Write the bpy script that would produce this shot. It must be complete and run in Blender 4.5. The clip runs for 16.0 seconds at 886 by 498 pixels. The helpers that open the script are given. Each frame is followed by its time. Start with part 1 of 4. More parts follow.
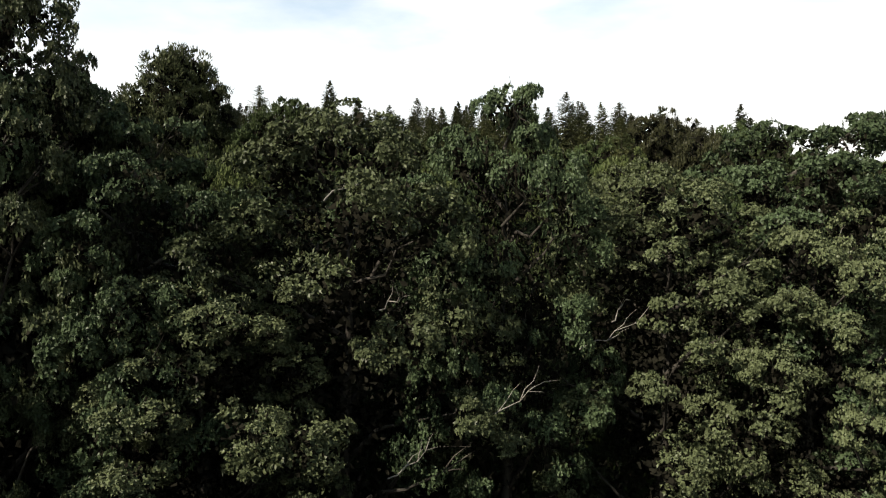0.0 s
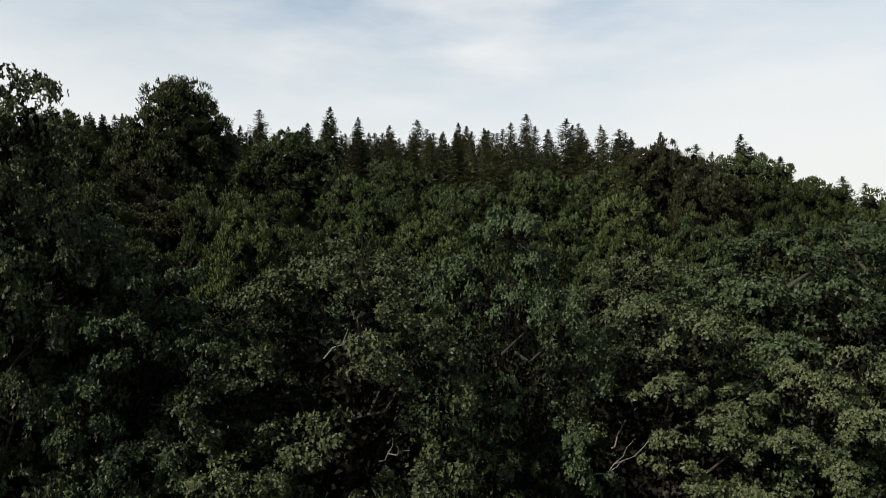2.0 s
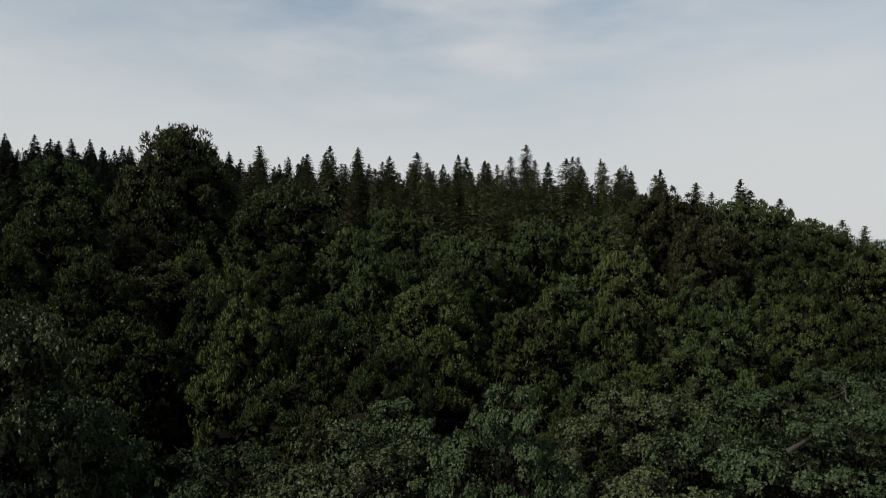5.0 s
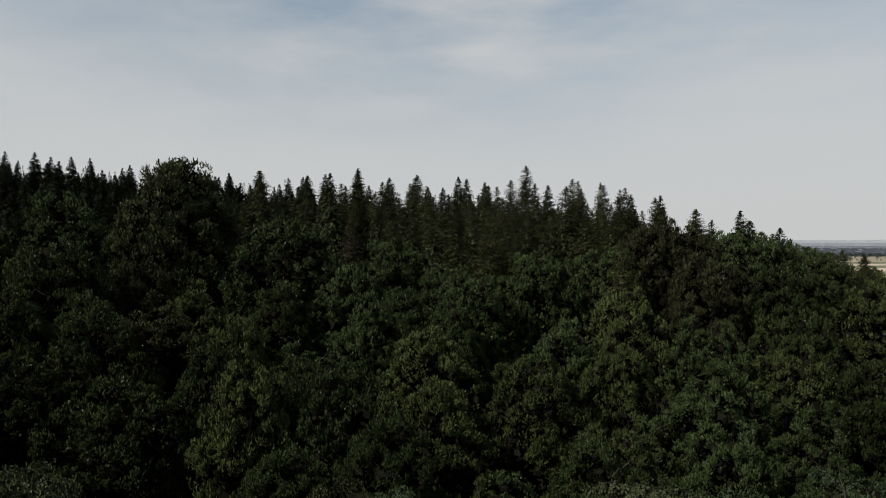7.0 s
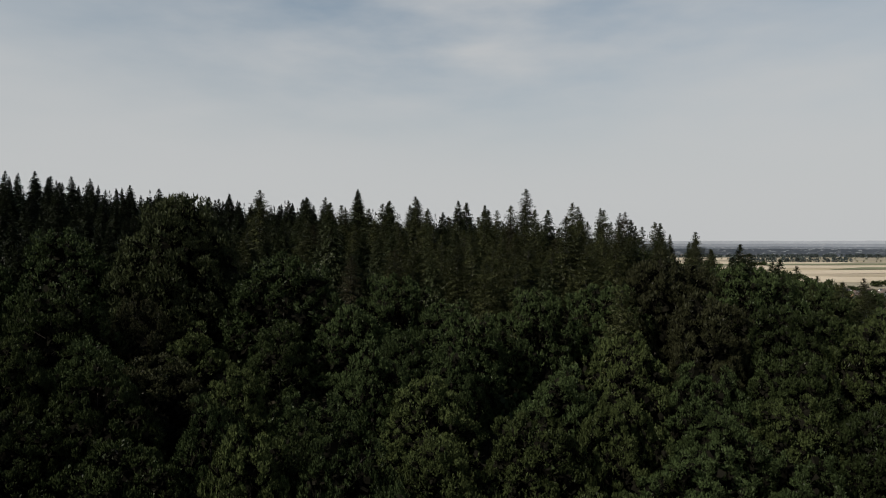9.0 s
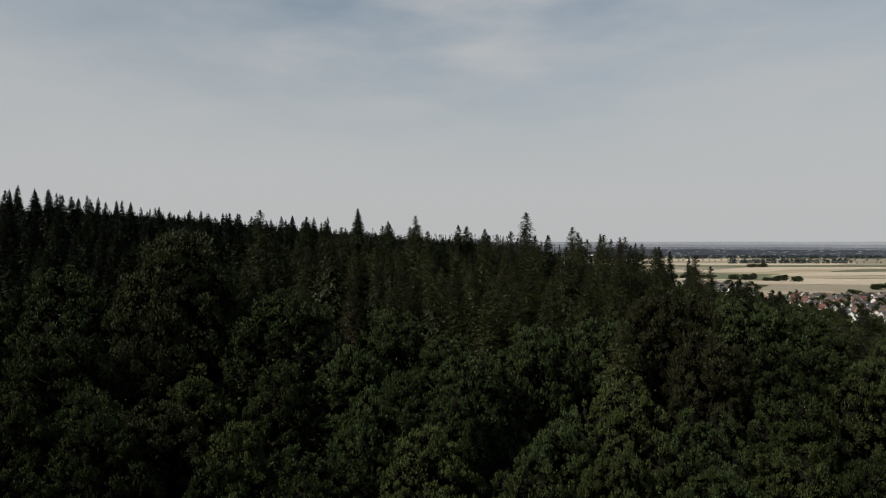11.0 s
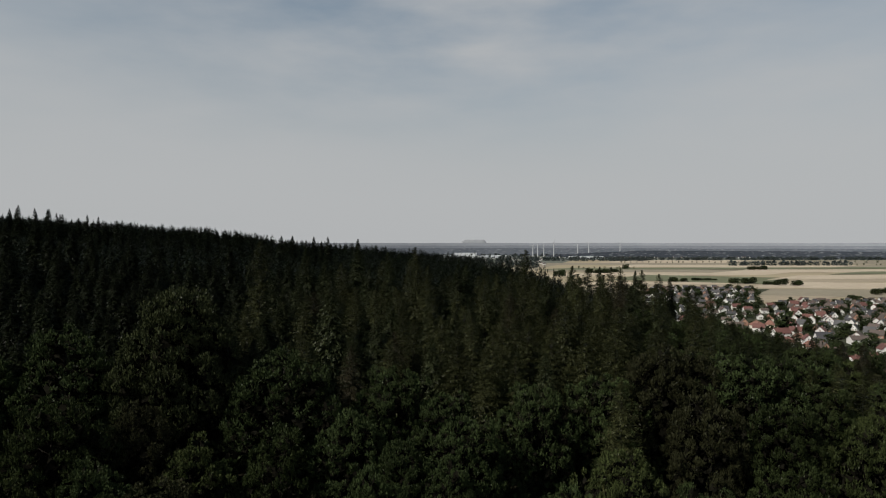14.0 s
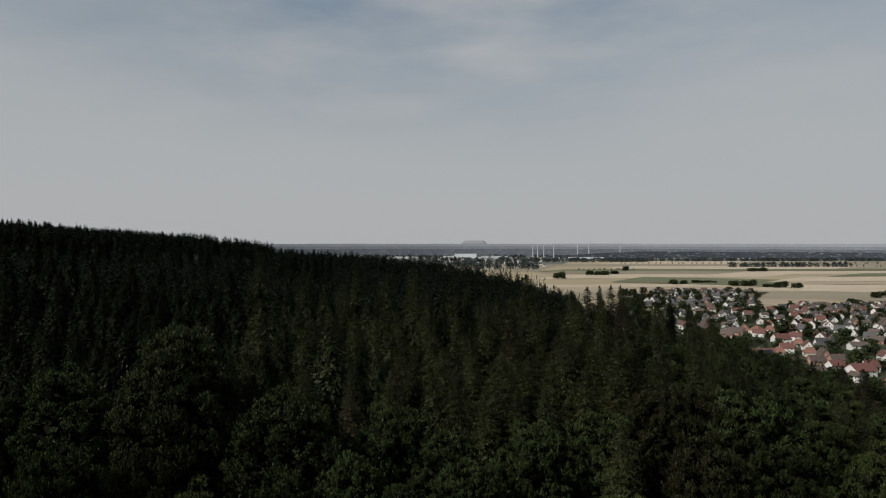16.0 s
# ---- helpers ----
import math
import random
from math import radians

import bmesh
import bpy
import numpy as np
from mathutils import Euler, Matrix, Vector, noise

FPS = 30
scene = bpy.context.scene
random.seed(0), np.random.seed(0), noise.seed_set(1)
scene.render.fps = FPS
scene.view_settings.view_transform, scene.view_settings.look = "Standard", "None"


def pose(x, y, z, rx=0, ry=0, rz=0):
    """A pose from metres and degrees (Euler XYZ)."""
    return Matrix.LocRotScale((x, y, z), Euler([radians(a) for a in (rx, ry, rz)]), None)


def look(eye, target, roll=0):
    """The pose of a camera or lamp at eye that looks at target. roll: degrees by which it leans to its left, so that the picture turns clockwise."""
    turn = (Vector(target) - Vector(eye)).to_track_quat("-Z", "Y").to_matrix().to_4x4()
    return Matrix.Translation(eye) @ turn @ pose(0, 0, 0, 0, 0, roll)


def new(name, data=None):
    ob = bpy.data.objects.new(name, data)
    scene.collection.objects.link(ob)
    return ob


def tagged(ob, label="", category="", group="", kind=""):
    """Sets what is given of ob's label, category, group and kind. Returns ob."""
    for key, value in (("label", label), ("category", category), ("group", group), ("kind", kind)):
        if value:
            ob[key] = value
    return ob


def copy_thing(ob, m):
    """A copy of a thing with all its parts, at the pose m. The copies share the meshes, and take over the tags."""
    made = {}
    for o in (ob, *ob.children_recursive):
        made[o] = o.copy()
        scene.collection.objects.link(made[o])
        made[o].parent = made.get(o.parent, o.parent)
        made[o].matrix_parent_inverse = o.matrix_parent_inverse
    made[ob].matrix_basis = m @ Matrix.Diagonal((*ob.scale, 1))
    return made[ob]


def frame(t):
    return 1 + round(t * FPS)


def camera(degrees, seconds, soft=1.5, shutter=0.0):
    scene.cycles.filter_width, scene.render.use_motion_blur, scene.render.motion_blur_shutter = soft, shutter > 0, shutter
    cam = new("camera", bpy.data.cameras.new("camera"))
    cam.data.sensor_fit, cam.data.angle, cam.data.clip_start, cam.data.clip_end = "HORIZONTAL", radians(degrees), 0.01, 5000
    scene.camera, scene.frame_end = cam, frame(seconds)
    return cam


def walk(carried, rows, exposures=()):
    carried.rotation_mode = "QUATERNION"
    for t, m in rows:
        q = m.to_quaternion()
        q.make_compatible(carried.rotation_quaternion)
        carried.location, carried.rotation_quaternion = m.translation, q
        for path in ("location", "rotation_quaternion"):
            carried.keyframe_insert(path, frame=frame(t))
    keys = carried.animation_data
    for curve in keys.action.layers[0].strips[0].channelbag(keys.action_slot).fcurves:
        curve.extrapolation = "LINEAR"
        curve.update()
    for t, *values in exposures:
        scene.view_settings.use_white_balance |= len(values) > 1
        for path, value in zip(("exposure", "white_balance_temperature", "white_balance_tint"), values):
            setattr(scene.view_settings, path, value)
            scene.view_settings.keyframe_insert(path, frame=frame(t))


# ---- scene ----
cam = camera(66.1, 16.0, 1.1)
METRES, EYE, TILT = 40.0, 45.0, -0.5
ROWS = [
    (0.0, 0.0), (0.5, 0.0272), (1.0, 0.0559), (1.5, 0.0832), (2.0, 0.1125), (2.5, 0.14), (3.0, 0.1695),
    (3.5, 0.1962), (4.0, 0.2247), (6.5, 0.3703), (7.0, 0.4007), (7.5, 0.4304), (8.0, 0.4631), (8.5, 0.4938),
    (9.0, 0.5274), (11.5, 0.6925), (12.0, 0.7295), (12.5, 0.7628), (13.0, 0.7991), (13.5, 0.8304),
    (14.0, 0.8646), (14.5, 0.8964), (15.0, 0.9312), (15.5, 0.9643), (16.0, 1.0),
]
# seconds, stops, white balance in kelvin
EXPOSURE = [
    (0.0, 1.56, 6900), (0.5, 1.40, 6850), (1.0, 1.24, 6780), (1.5, 1.08, 6700), (2.0, 0.95, 6620), (3.0, 0.72, 6500), (4.2, 0.53, 6450),
    (7.0, 0.32, 6480), (9.0, 0.20, 6480), (12.0, 0.04, 6450), (14.0, -0.02, 6420), (16.0, -0.12, 6380),
]
walk(cam, [(t, pose(0, 0, EYE + METRES * s, 90 + TILT, 0, 0)) for t, s in ROWS], [(t, e, k, 12) for t, e, k in EXPOSURE])

# ---- sky and sun ----
SUN_WAY = Vector((-0.62, -0.45, 0.64)).normalized()
sun = new("sun", bpy.data.lights.new("sun", "SUN"))
sun.data.energy, sun.data.angle, sun.data.color = 5.0, radians(1.2), (1.0, 0.94, 0.84)
sun.matrix_world = look((0, 0, 300), Vector((0, 0, 300)) - SUN_WAY)

world = bpy.data.worlds.new("sky")
world.use_nodes = True
scene.world = world
wn, wl = world.node_tree.nodes, world.node_tree.links
wn.clear()
w_out, w_mix = wn.new("ShaderNodeOutputWorld"), wn.new("ShaderNodeMixShader")
w_sky, w_blue, w_cloud = wn.new("ShaderNodeTexSky"), wn.new("ShaderNodeBackground"), wn.new("ShaderNodeBackground")
w_sky.sky_type, w_sky.sun_disc = "NISHITA", False
w_sky.sun_elevation, w_sky.sun_rotation = math.asin(SUN_WAY.z), math.atan2(SUN_WAY.x, SUN_WAY.y)
w_sky.dust_density = 3.0
w_blue.inputs["Strength"].default_value = 0.085
w_cloud.inputs["Strength"].default_value = 0.475
w_hue = wn.new("ShaderNodeMix")
w_hue.data_type, w_hue.blend_type = "RGBA", "MULTIPLY"
w_hue.inputs["Factor"].default_value, w_hue.inputs["B"].default_value = 1.0, (0.80, 1.0, 0.97, 1)
wl.new(w_sky.outputs[0], w_hue.inputs["A"])
wl.new(w_hue.outputs["Result"], w_blue.inputs["Color"])
w_co, w_map, w_noise, w_ramp, w_sep = (wn.new(k) for k in ("ShaderNodeTexCoord", "ShaderNodeMapping", "ShaderNodeTexNoise", "ShaderNodeMapRange", "ShaderNodeSeparateXYZ"))
w_map.inputs["Scale"].default_value = (1.3, 1.3, 4.2)
w_map.inputs["Location"].default_value = (0.35, 0.0, 0.4)
w_map.inputs["Rotation"].default_value = (0.0, 0.28, 0.0)
w_noise.inputs["Scale"].default_value, w_noise.inputs["Detail"].default_value, w_noise.inputs["Roughness"].default_value = 1.9, 6.0, 0.5
w_ramp.inputs["From Min"].default_value, w_ramp.inputs["From Max"].default_value = 0.74, 0.40
wl.new(w_co.outputs["Generated"], w_map.inputs["Vector"])
wl.new(w_co.outputs["Generated"], w_sep.inputs[0])
wl.new(w_map.outputs["Vector"], w_noise.inputs["Vector"])
wl.new(w_noise.outputs["Fac"], w_ramp.inputs["Value"])
w_cloud.inputs["Color"].default_value = (0.965, 0.992, 0.985, 1)


def sky_math(kind, a, b):
    k = wn.new("ShaderNodeMath")
    k.operation, k.use_clamp = kind, True
    for i, v in enumerate((a, b)):
        if isinstance(v, float):
            k.inputs[i].default_value = v
        else:
            wl.new(v, k.inputs[i])
    return k.outputs[0]


def by_height(low, high):
    k = wn.new("ShaderNodeMapRange")
    k.interpolation_type = "SMOOTHSTEP"
    k.inputs["From Min"].default_value, k.inputs["From Max"].default_value = low, high
    wl.new(w_sep.outputs["Z"], k.inputs["Value"])
    return k.outputs["Result"]


# thin veils of cloud over a hazy horizon, clearing towards the zenith
w_from, w_wide, w_far, w_open = (wn.new(k) for k in ("ShaderNodeVectorMath", "ShaderNodeVectorMath", "ShaderNodeVectorMath", "ShaderNodeMapRange"))
w_from.operation, w_wide.operation, w_far.operation = "SUBTRACT", "MULTIPLY", "LENGTH"
w_from.inputs[1].default_value, w_wide.inputs[1].default_value = (-0.02, 0.94, 0.37), (1.0, 0.0, 2.0)
wl.new(w_co.outputs["Generated"], w_from.inputs[0])
wl.new(w_from.outputs["Vector"], w_wide.inputs[0])
wl.new(w_wide.outputs["Vector"], w_far.inputs[0])
w_open.interpolation_type = "SMOOTHSTEP"
w_open.inputs["From Min"].default_value, w_open.inputs["From Max"].default_value = 0.66, 0.0
w_open.inputs["To Min"].default_value, w_open.inputs["To Max"].default_value = 0.35, 1.0
wl.new(w_far.outputs["Value"], w_open.inputs["Value"])
gaps = sky_math("MULTIPLY", sky_math("MULTIPLY", w_ramp.outputs["Result"], by_height(0.05, 0.30)), sky_math("MULTIPLY", w_open.outputs["Result"], 0.95))
clear = sky_math("MULTIPLY", by_height(0.33, 0.72), 0.92)
veil = sky_math("SUBTRACT", sky_math("SUBTRACT", 0.97, gaps), clear)
wl.new(veil, w_mix.inputs["Fac"])
wl.new(w_blue.outputs[0], w_mix.inputs[1])
wl.new(w_cloud.outputs[0], w_mix.inputs[2])
wl.new(w_mix.outputs[0], w_out.inputs["Surface"])


# ---- materials ----
def material(name, dark, light, rough=0.7, scale=3.0, island=0.0, random_part=0.0, bump=0.0, translucent=0.0, metal=0.0, specular=0.4, fine=6.0):
    """A surface between two colours, mottled at two scales and varied from piece to piece."""
    m = bpy.data.materials.new(name)
    m.use_nodes = True
    n, l = m.node_tree.nodes, m.node_tree.links
    b = n["Principled BSDF"]
    b.inputs["Roughness"].default_value, b.inputs["Metallic"].default_value = rough, metal
    b.inputs["Specular IOR Level"].default_value = specular
    co, coarse, small = n.new("ShaderNodeTexCoord"), n.new("ShaderNodeTexNoise"), n.new("ShaderNodeTexNoise")
    coarse.inputs["Scale"].default_value, small.inputs["Scale"].default_value = scale, scale * fine
    coarse.inputs["Detail"].default_value = small.inputs["Detail"].default_value = 3.0
    for t in (coarse, small):
        l.new(co.outputs["Object"], t.inputs["Vector"])
    total = n.new("ShaderNodeMath")
    total.operation = "ADD"
    l.new(coarse.outputs["Fac"], total.inputs[0])
    l.new(small.outputs["Fac"], total.inputs[1])
    last = total
    for share, kind, socket in ((island, "ShaderNodeNewGeometry", "Random Per Island"), (random_part, "ShaderNodeObjectInfo", "Random")):
        if share:
            src, step = n.new(kind), n.new("ShaderNodeMath")
            step.operation, step.inputs[1].default_value = "MULTIPLY_ADD", share
            l.new(src.outputs[socket], step.inputs[0])
            l.new(last.outputs[0], step.inputs[2])
            last = step
    ramp = n.new("ShaderNodeMapRange")
    ramp.inputs["From Min"].default_value, ramp.inputs["From Max"].default_value = 0.65, 1.35 + island + random_part
    l.new(last.outputs[0], ramp.inputs["Value"])
    mix = n.new("ShaderNodeMix")
    mix.data_type = "RGBA"
    mix.inputs["A"].default_value, mix.inputs["B"].default_value = (*dark, 1), (*light, 1)
    l.new(ramp.outputs["Result"], mix.inputs["Factor"])
    l.new(mix.outputs["Result"], b.inputs["Base Color"])
    if bump:
        bp = n.new("ShaderNodeBump")
        bp.inputs["Strength"].default_value = bump
        l.new(small.outputs["Fac"], bp.inputs["Height"])
        l.new(bp.outputs["Normal"], b.inputs["Normal"])
    if translucent:
        tr, add = n.new("ShaderNodeBsdfTranslucent"), n.new("ShaderNodeMixShader")
        add.inputs["Fac"].default_value = translucent
        l.new(mix.outputs["Result"], tr.inputs["Color"])
        l.new(b.outputs[0], add.inputs[1])
        l.new(tr.outputs[0], add.inputs[2])
        l.new(add.outputs[0], n["Material Output"].inputs["Surface"])
    return m


def leaf_material(name, dark, light, gloss=0.07):
    return material(name, dark, light, rough=0.42, scale=0.35, island=0.55, random_part=0.6, translucent=0.05, specular=gloss, fine=9.0)


OAK_LEAF = leaf_material("oak_leaf", (0.0036, 0.0056, 0.0022), (0.0730, 0.0860, 0.0420), 0.06)
COOL_LEAF = leaf_material("cool_oak_leaf", (0.0028, 0.0050, 0.0020), (0.0480, 0.0680, 0.0330), 0.06)
BROAD_LEAF = leaf_material("broad_leaf", (0.0022, 0.0036, 0.0014), (0.0400, 0.0560, 0.0210))
LIGHT_LEAF = leaf_material("light_leaf", (0.0036, 0.0054, 0.0018), (0.0520, 0.0650, 0.0230))
BEECH_LEAF = leaf_material("beech_leaf", (0.0036, 0.0056, 0.0022), (0.0480, 0.0560, 0.0240))
DARK_LEAF = leaf_material("dark_leaf", (0.0018, 0.0028, 0.0011), (0.0290, 0.0390, 0.0140))
RUST_LEAF = leaf_material("rust_leaf", (0.0047, 0.0045, 0.0023), (0.0348, 0.0368, 0.0170))
SPRUCE_NEEDLE = leaf_material("spruce_needle", (0.0028, 0.0040, 0.0018), (0.0360, 0.0430, 0.0190))
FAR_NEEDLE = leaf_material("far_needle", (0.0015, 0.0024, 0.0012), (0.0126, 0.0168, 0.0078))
DARK_NEEDLE = leaf_material("dark_needle", (0.0020, 0.0030, 0.0015), (0.0190, 0.0235, 0.0115))
LARCH_NEEDLE = leaf_material("larch_needle", (0.0044, 0.0053, 0.0022), (0.0490, 0.0530, 0.0205))
RUST_NEEDLE = leaf_material("rust_needle", (0.0060, 0.0050, 0.0030), (0.0420, 0.0370, 0.0200))
# inner twigs and leaves, coloured near black to deepen the shade inside crowns
TWIG_SHADE = material("painted_twig_shade", (0.004, 0.004, 0.003), (0.009, 0.0085, 0.006), specular=0.0, rough=1.0, scale=1.0)
BARK = material("bark", (0.012, 0.011, 0.009), (0.038, 0.034, 0.028), specular=0.1, rough=0.9, scale=2.0, bump=0.6)
DEAD_WOOD = material("dead_wood", (0.05, 0.046, 0.038), (0.12, 0.11, 0.095), rough=0.85, scale=3.0, bump=0.4)


# ---- mesh helpers ----
def mesh_of(name, verts, faces, mat, smooth=False):
    me = bpy.data.meshes.new(name)
    verts = np.asarray(verts, dtype=np.float32)
    if isinstance(faces, np.ndarray):
        k, c = faces.shape
        me.vertices.add(len(verts))
        me.vertices.foreach_set("co", verts.ravel())
        me.loops.add(k * c)
        me.loops.foreach_set("vertex_index", faces.astype(np.int32).ravel())
        me.polygons.add(k)
        me.polygons.foreach_set("loop_start", np.arange(0, k * c, c, dtype=np.int32))
        me.update(calc_edges=True)
    else:
        me.from_pydata(verts.tolist(), [], faces)
    for m in (mat if isinstance(mat, (list, tuple)) else [mat]):
        me.materials.append(m)
    if smooth:
        me.polygons.foreach_set("use_smooth", np.ones(len(me.polygons), dtype=bool))
    return me


def part(name, me, parent, label=""):
    ob = new(name, me)
    ob.parent = parent
    return tagged(ob, label)


def unit(v):
    return v / np.maximum(np.linalg.norm(v, axis=-1, keepdims=True), 1e-9)


def blades(base, way, side, length, width, droop=0.0):
    """One pointed, slightly folded leaf for each row: four corners each."""
    length, width = np.reshape(length, (-1, 1)), np.reshape(width, (-1, 1))
    way, side = unit(way), unit(side - way * np.sum(unit(way) * side, axis=1, keepdims=True))
    fold = np.cross(way, side) * width * 0.25
    mid = base + way * length * 0.55
    tip = base + way * length
    tip[:, 2] -= droop * length[:, 0]
    verts = np.stack([base, mid + side * width / 2 + fold, tip, mid - side * width / 2 + fold], axis=1).reshape(-1, 3)
    return verts, np.arange(len(verts), dtype=np.int32).reshape(-1, 4)


def tube(points, radii, sides=6):
    """A tapered limb along a line of points."""
    points = np.asarray(points, dtype=float)
    verts, faces = [], []
    for i, p in enumerate(points):
        d = unit(points[min(i + 1, len(points) - 1)] - points[max(i - 1, 0)])
        a = unit(np.cross(d, (0.31, 0.87, 0.38)))
        b = np.cross(d, a)
        for k in range(sides):
            w = 2 * math.pi * k / sides
            verts.append(p + radii[i] * (a * math.cos(w) + b * math.sin(w)))
    for i in range(len(points) - 1):
        for k in range(sides):
            faces.append((i * sides + k, i * sides + (k + 1) % sides, (i + 1) * sides + (k + 1) % sides, (i + 1) * sides + k))
    return verts, faces


def joined(pieces):
    verts, faces = [], []
    for v, f in pieces:
        n = len(verts)
        verts.extend(v)
        faces.extend([tuple(i + n for i in q) for q in f])
    return verts, faces


def bend(a, b, rng, sag=0.08, steps=4):
    """A wavering line between two points."""
    a, b = np.asarray(a, float), np.asarray(b, float)
    span = np.linalg.norm(b - a)
    line = [a + (b - a) * k / steps + (rng.normal(0, sag * span * 0.5, 3) if 0 < k < steps else 0) for k in range(steps + 1)]
    return line


# ---- the lie of the land ----
RISE_Y = (-300, 0, 20, 50, 60, 75, 90, 110, 130, 150, 200, 260, 400)
RISE_Z = (26, 29, 31, 31, 34, 37, 42, 46, 51, 55, 57, 58.5, 60)
PLAIN = -10.0


def ground(x, y):
    x, y = np.asarray(x, float), np.asarray(y, float)
    z = np.interp(y, RISE_Y, RISE_Z)
    z = z - 0.09 * np.maximum(x, -60) + 0.05 * np.maximum(-60 - np.maximum(x, -600), 0)
    z = z - 0.16 * np.maximum(x - 10, 0) * np.clip((y - 100) / 100, 0, 1)
    z = z - 0.12 * np.maximum(x - 120, 0)
    z = z + 6.0 * np.exp(-((x - 38) / 26) ** 2 - ((y - 112) / 17) ** 2)
    z = z - 0.22 * np.maximum(0.66 * x + 0.75 * y - 340, 0)
    rx, ry = x / 1.7, y / 1.7
    ridge = 91 - 0.103 * (np.maximum(rx, -900) + 390) - 0.45 * np.maximum(rx + 200, 0) - 0.2 * np.abs(ry - 600)
    ridge = 68 + 1.7 * (ridge - 68)
    z = np.maximum(z, ridge)
    low = PLAIN + 0.3 * np.sin(x * 0.004) + 0.3 * np.sin(y * 0.003)
    top = np.maximum(z, low)
    return top + 6.0 * np.exp(-np.abs(z - low) / 9.0) * 0.5


def sheet(name, xs, ys, mat):
    gx, gy = np.meshgrid(xs, ys)
    v = np.stack([gx, gy, ground(gx, gy)], axis=-1).reshape(-1, 3)
    w = len(xs)
    i = (np.arange(len(ys) - 1)[:, None] * w + np.arange(w - 1)[None, :]).ravel()
    return new(name, mesh_of(name, v, np.stack([i, i + 1, i + w + 1, i + w], axis=1), mat, True))


grow = lambda a, b, n: np.geomspace(a, b, n)
xs = np.concatenate([-grow(300, 4700, 26)[::-1], np.arange(-290, 291, 10), grow(300, 4700, 26)])
ys = np.concatenate([np.arange(-600, 0, 60), np.arange(0, 700, 10), grow(700, 4880, 40)])
GROUND_MAT = bpy.data.materials.new("land")
def land_material(m):
    """Forest soil on the hill, straw-coloured plain below, by height."""
    m.use_nodes = True
    n, l = m.node_tree.nodes, m.node_tree.links
    b = n["Principled BSDF"]
    b.inputs["Roughness"].default_value = 0.95
    b.inputs["Specular IOR Level"].default_value = 0.1
    co, sep = n.new("ShaderNodeTexCoord"), n.new("ShaderNodeSeparateXYZ")
    l.new(co.outputs["Object"], sep.inputs[0])
    step = n.new("ShaderNodeMapRange")
    step.inputs["From Min"].default_value, step.inputs["From Max"].default_value = -6.0, -1.0
    l.new(sep.outputs["Z"], step.inputs["Value"])
    big, small = n.new("ShaderNodeTexNoise"), n.new("ShaderNodeTexNoise")
    big.inputs["Scale"].default_value, small.inputs["Scale"].default_value = 0.004, 0.15
    for t in (big, small):
        t.inputs["Detail"].default_value = 5.0
        l.new(co.outputs["Object"], t.inputs["Vector"])
    straw, soil, both = (n.new("ShaderNodeMix") for _ in range(3))
    for k in (straw, soil, both):
        k.data_type = "RGBA"
    straw.inputs["A"].default_value, straw.inputs["B"].default_value = (0.23, 0.19, 0.125, 1), (0.31, 0.26, 0.175, 1)
    soil.inputs["A"].default_value, soil.inputs["B"].default_value = (0.012, 0.011, 0.007, 1), (0.03, 0.027, 0.016, 1)
    l.new(big.outputs["Fac"], straw.inputs["Factor"])
    l.new(small.outputs["Fac"], soil.inputs["Factor"])
    l.new(step.outputs["Result"], both.inputs["Factor"])
    l.new(straw.outputs["Result"], both.inputs["A"])
    l.new(soil.outputs["Result"], both.inputs["B"])
    l.new(both.outputs["Result"], b.inputs["Base Color"])


land_material(GROUND_MAT)
tagged(sheet("ground", xs, ys, GROUND_MAT), "wooded hillside soil falling to a straw-coloured plain", "ground", kind="structure")


# ---- trees ----
def crown_puffs(rng, count, radius, height, low, shape):
    """Centres and sizes of the leafy clumps of a domed crown of that radius; shape 0 is round, 1 a cone."""
    out = []
    middle = low + (height - low) * 0.36
    p, q2, w = rng.uniform(0, 6.28, 3), rng.uniform(0.10, 0.24), rng.uniform(0.5, 1.3)
    for k in range(count):
        u = (k + 0.5) / count
        c = 1.0 - 1.5 * u
        flat = math.sqrt(max(0.0, 1 - c * c))
        z = middle + c * ((height - middle) if c > 0 else (middle - low) * 1.8)
        r = radius * ((1 - shape) * flat + shape * (0.04 + 0.9 * u))
        a = k * 2.39996 + rng.uniform(-0.45, 0.45)
        q = r * rng.uniform(0.74, 1.04) * (1 + q2 * math.sin(2 * a + p[0]) + 0.12 * math.sin(3 * a + p[1] + 2 * u))
        rise = w * math.sin(2 * a + p[2]) + rng.uniform(-0.8, 0.5)
        out.append((np.array((q * math.cos(a), q * math.sin(a), z + rise)), rng.uniform(0.6, 1.35)))
    return out


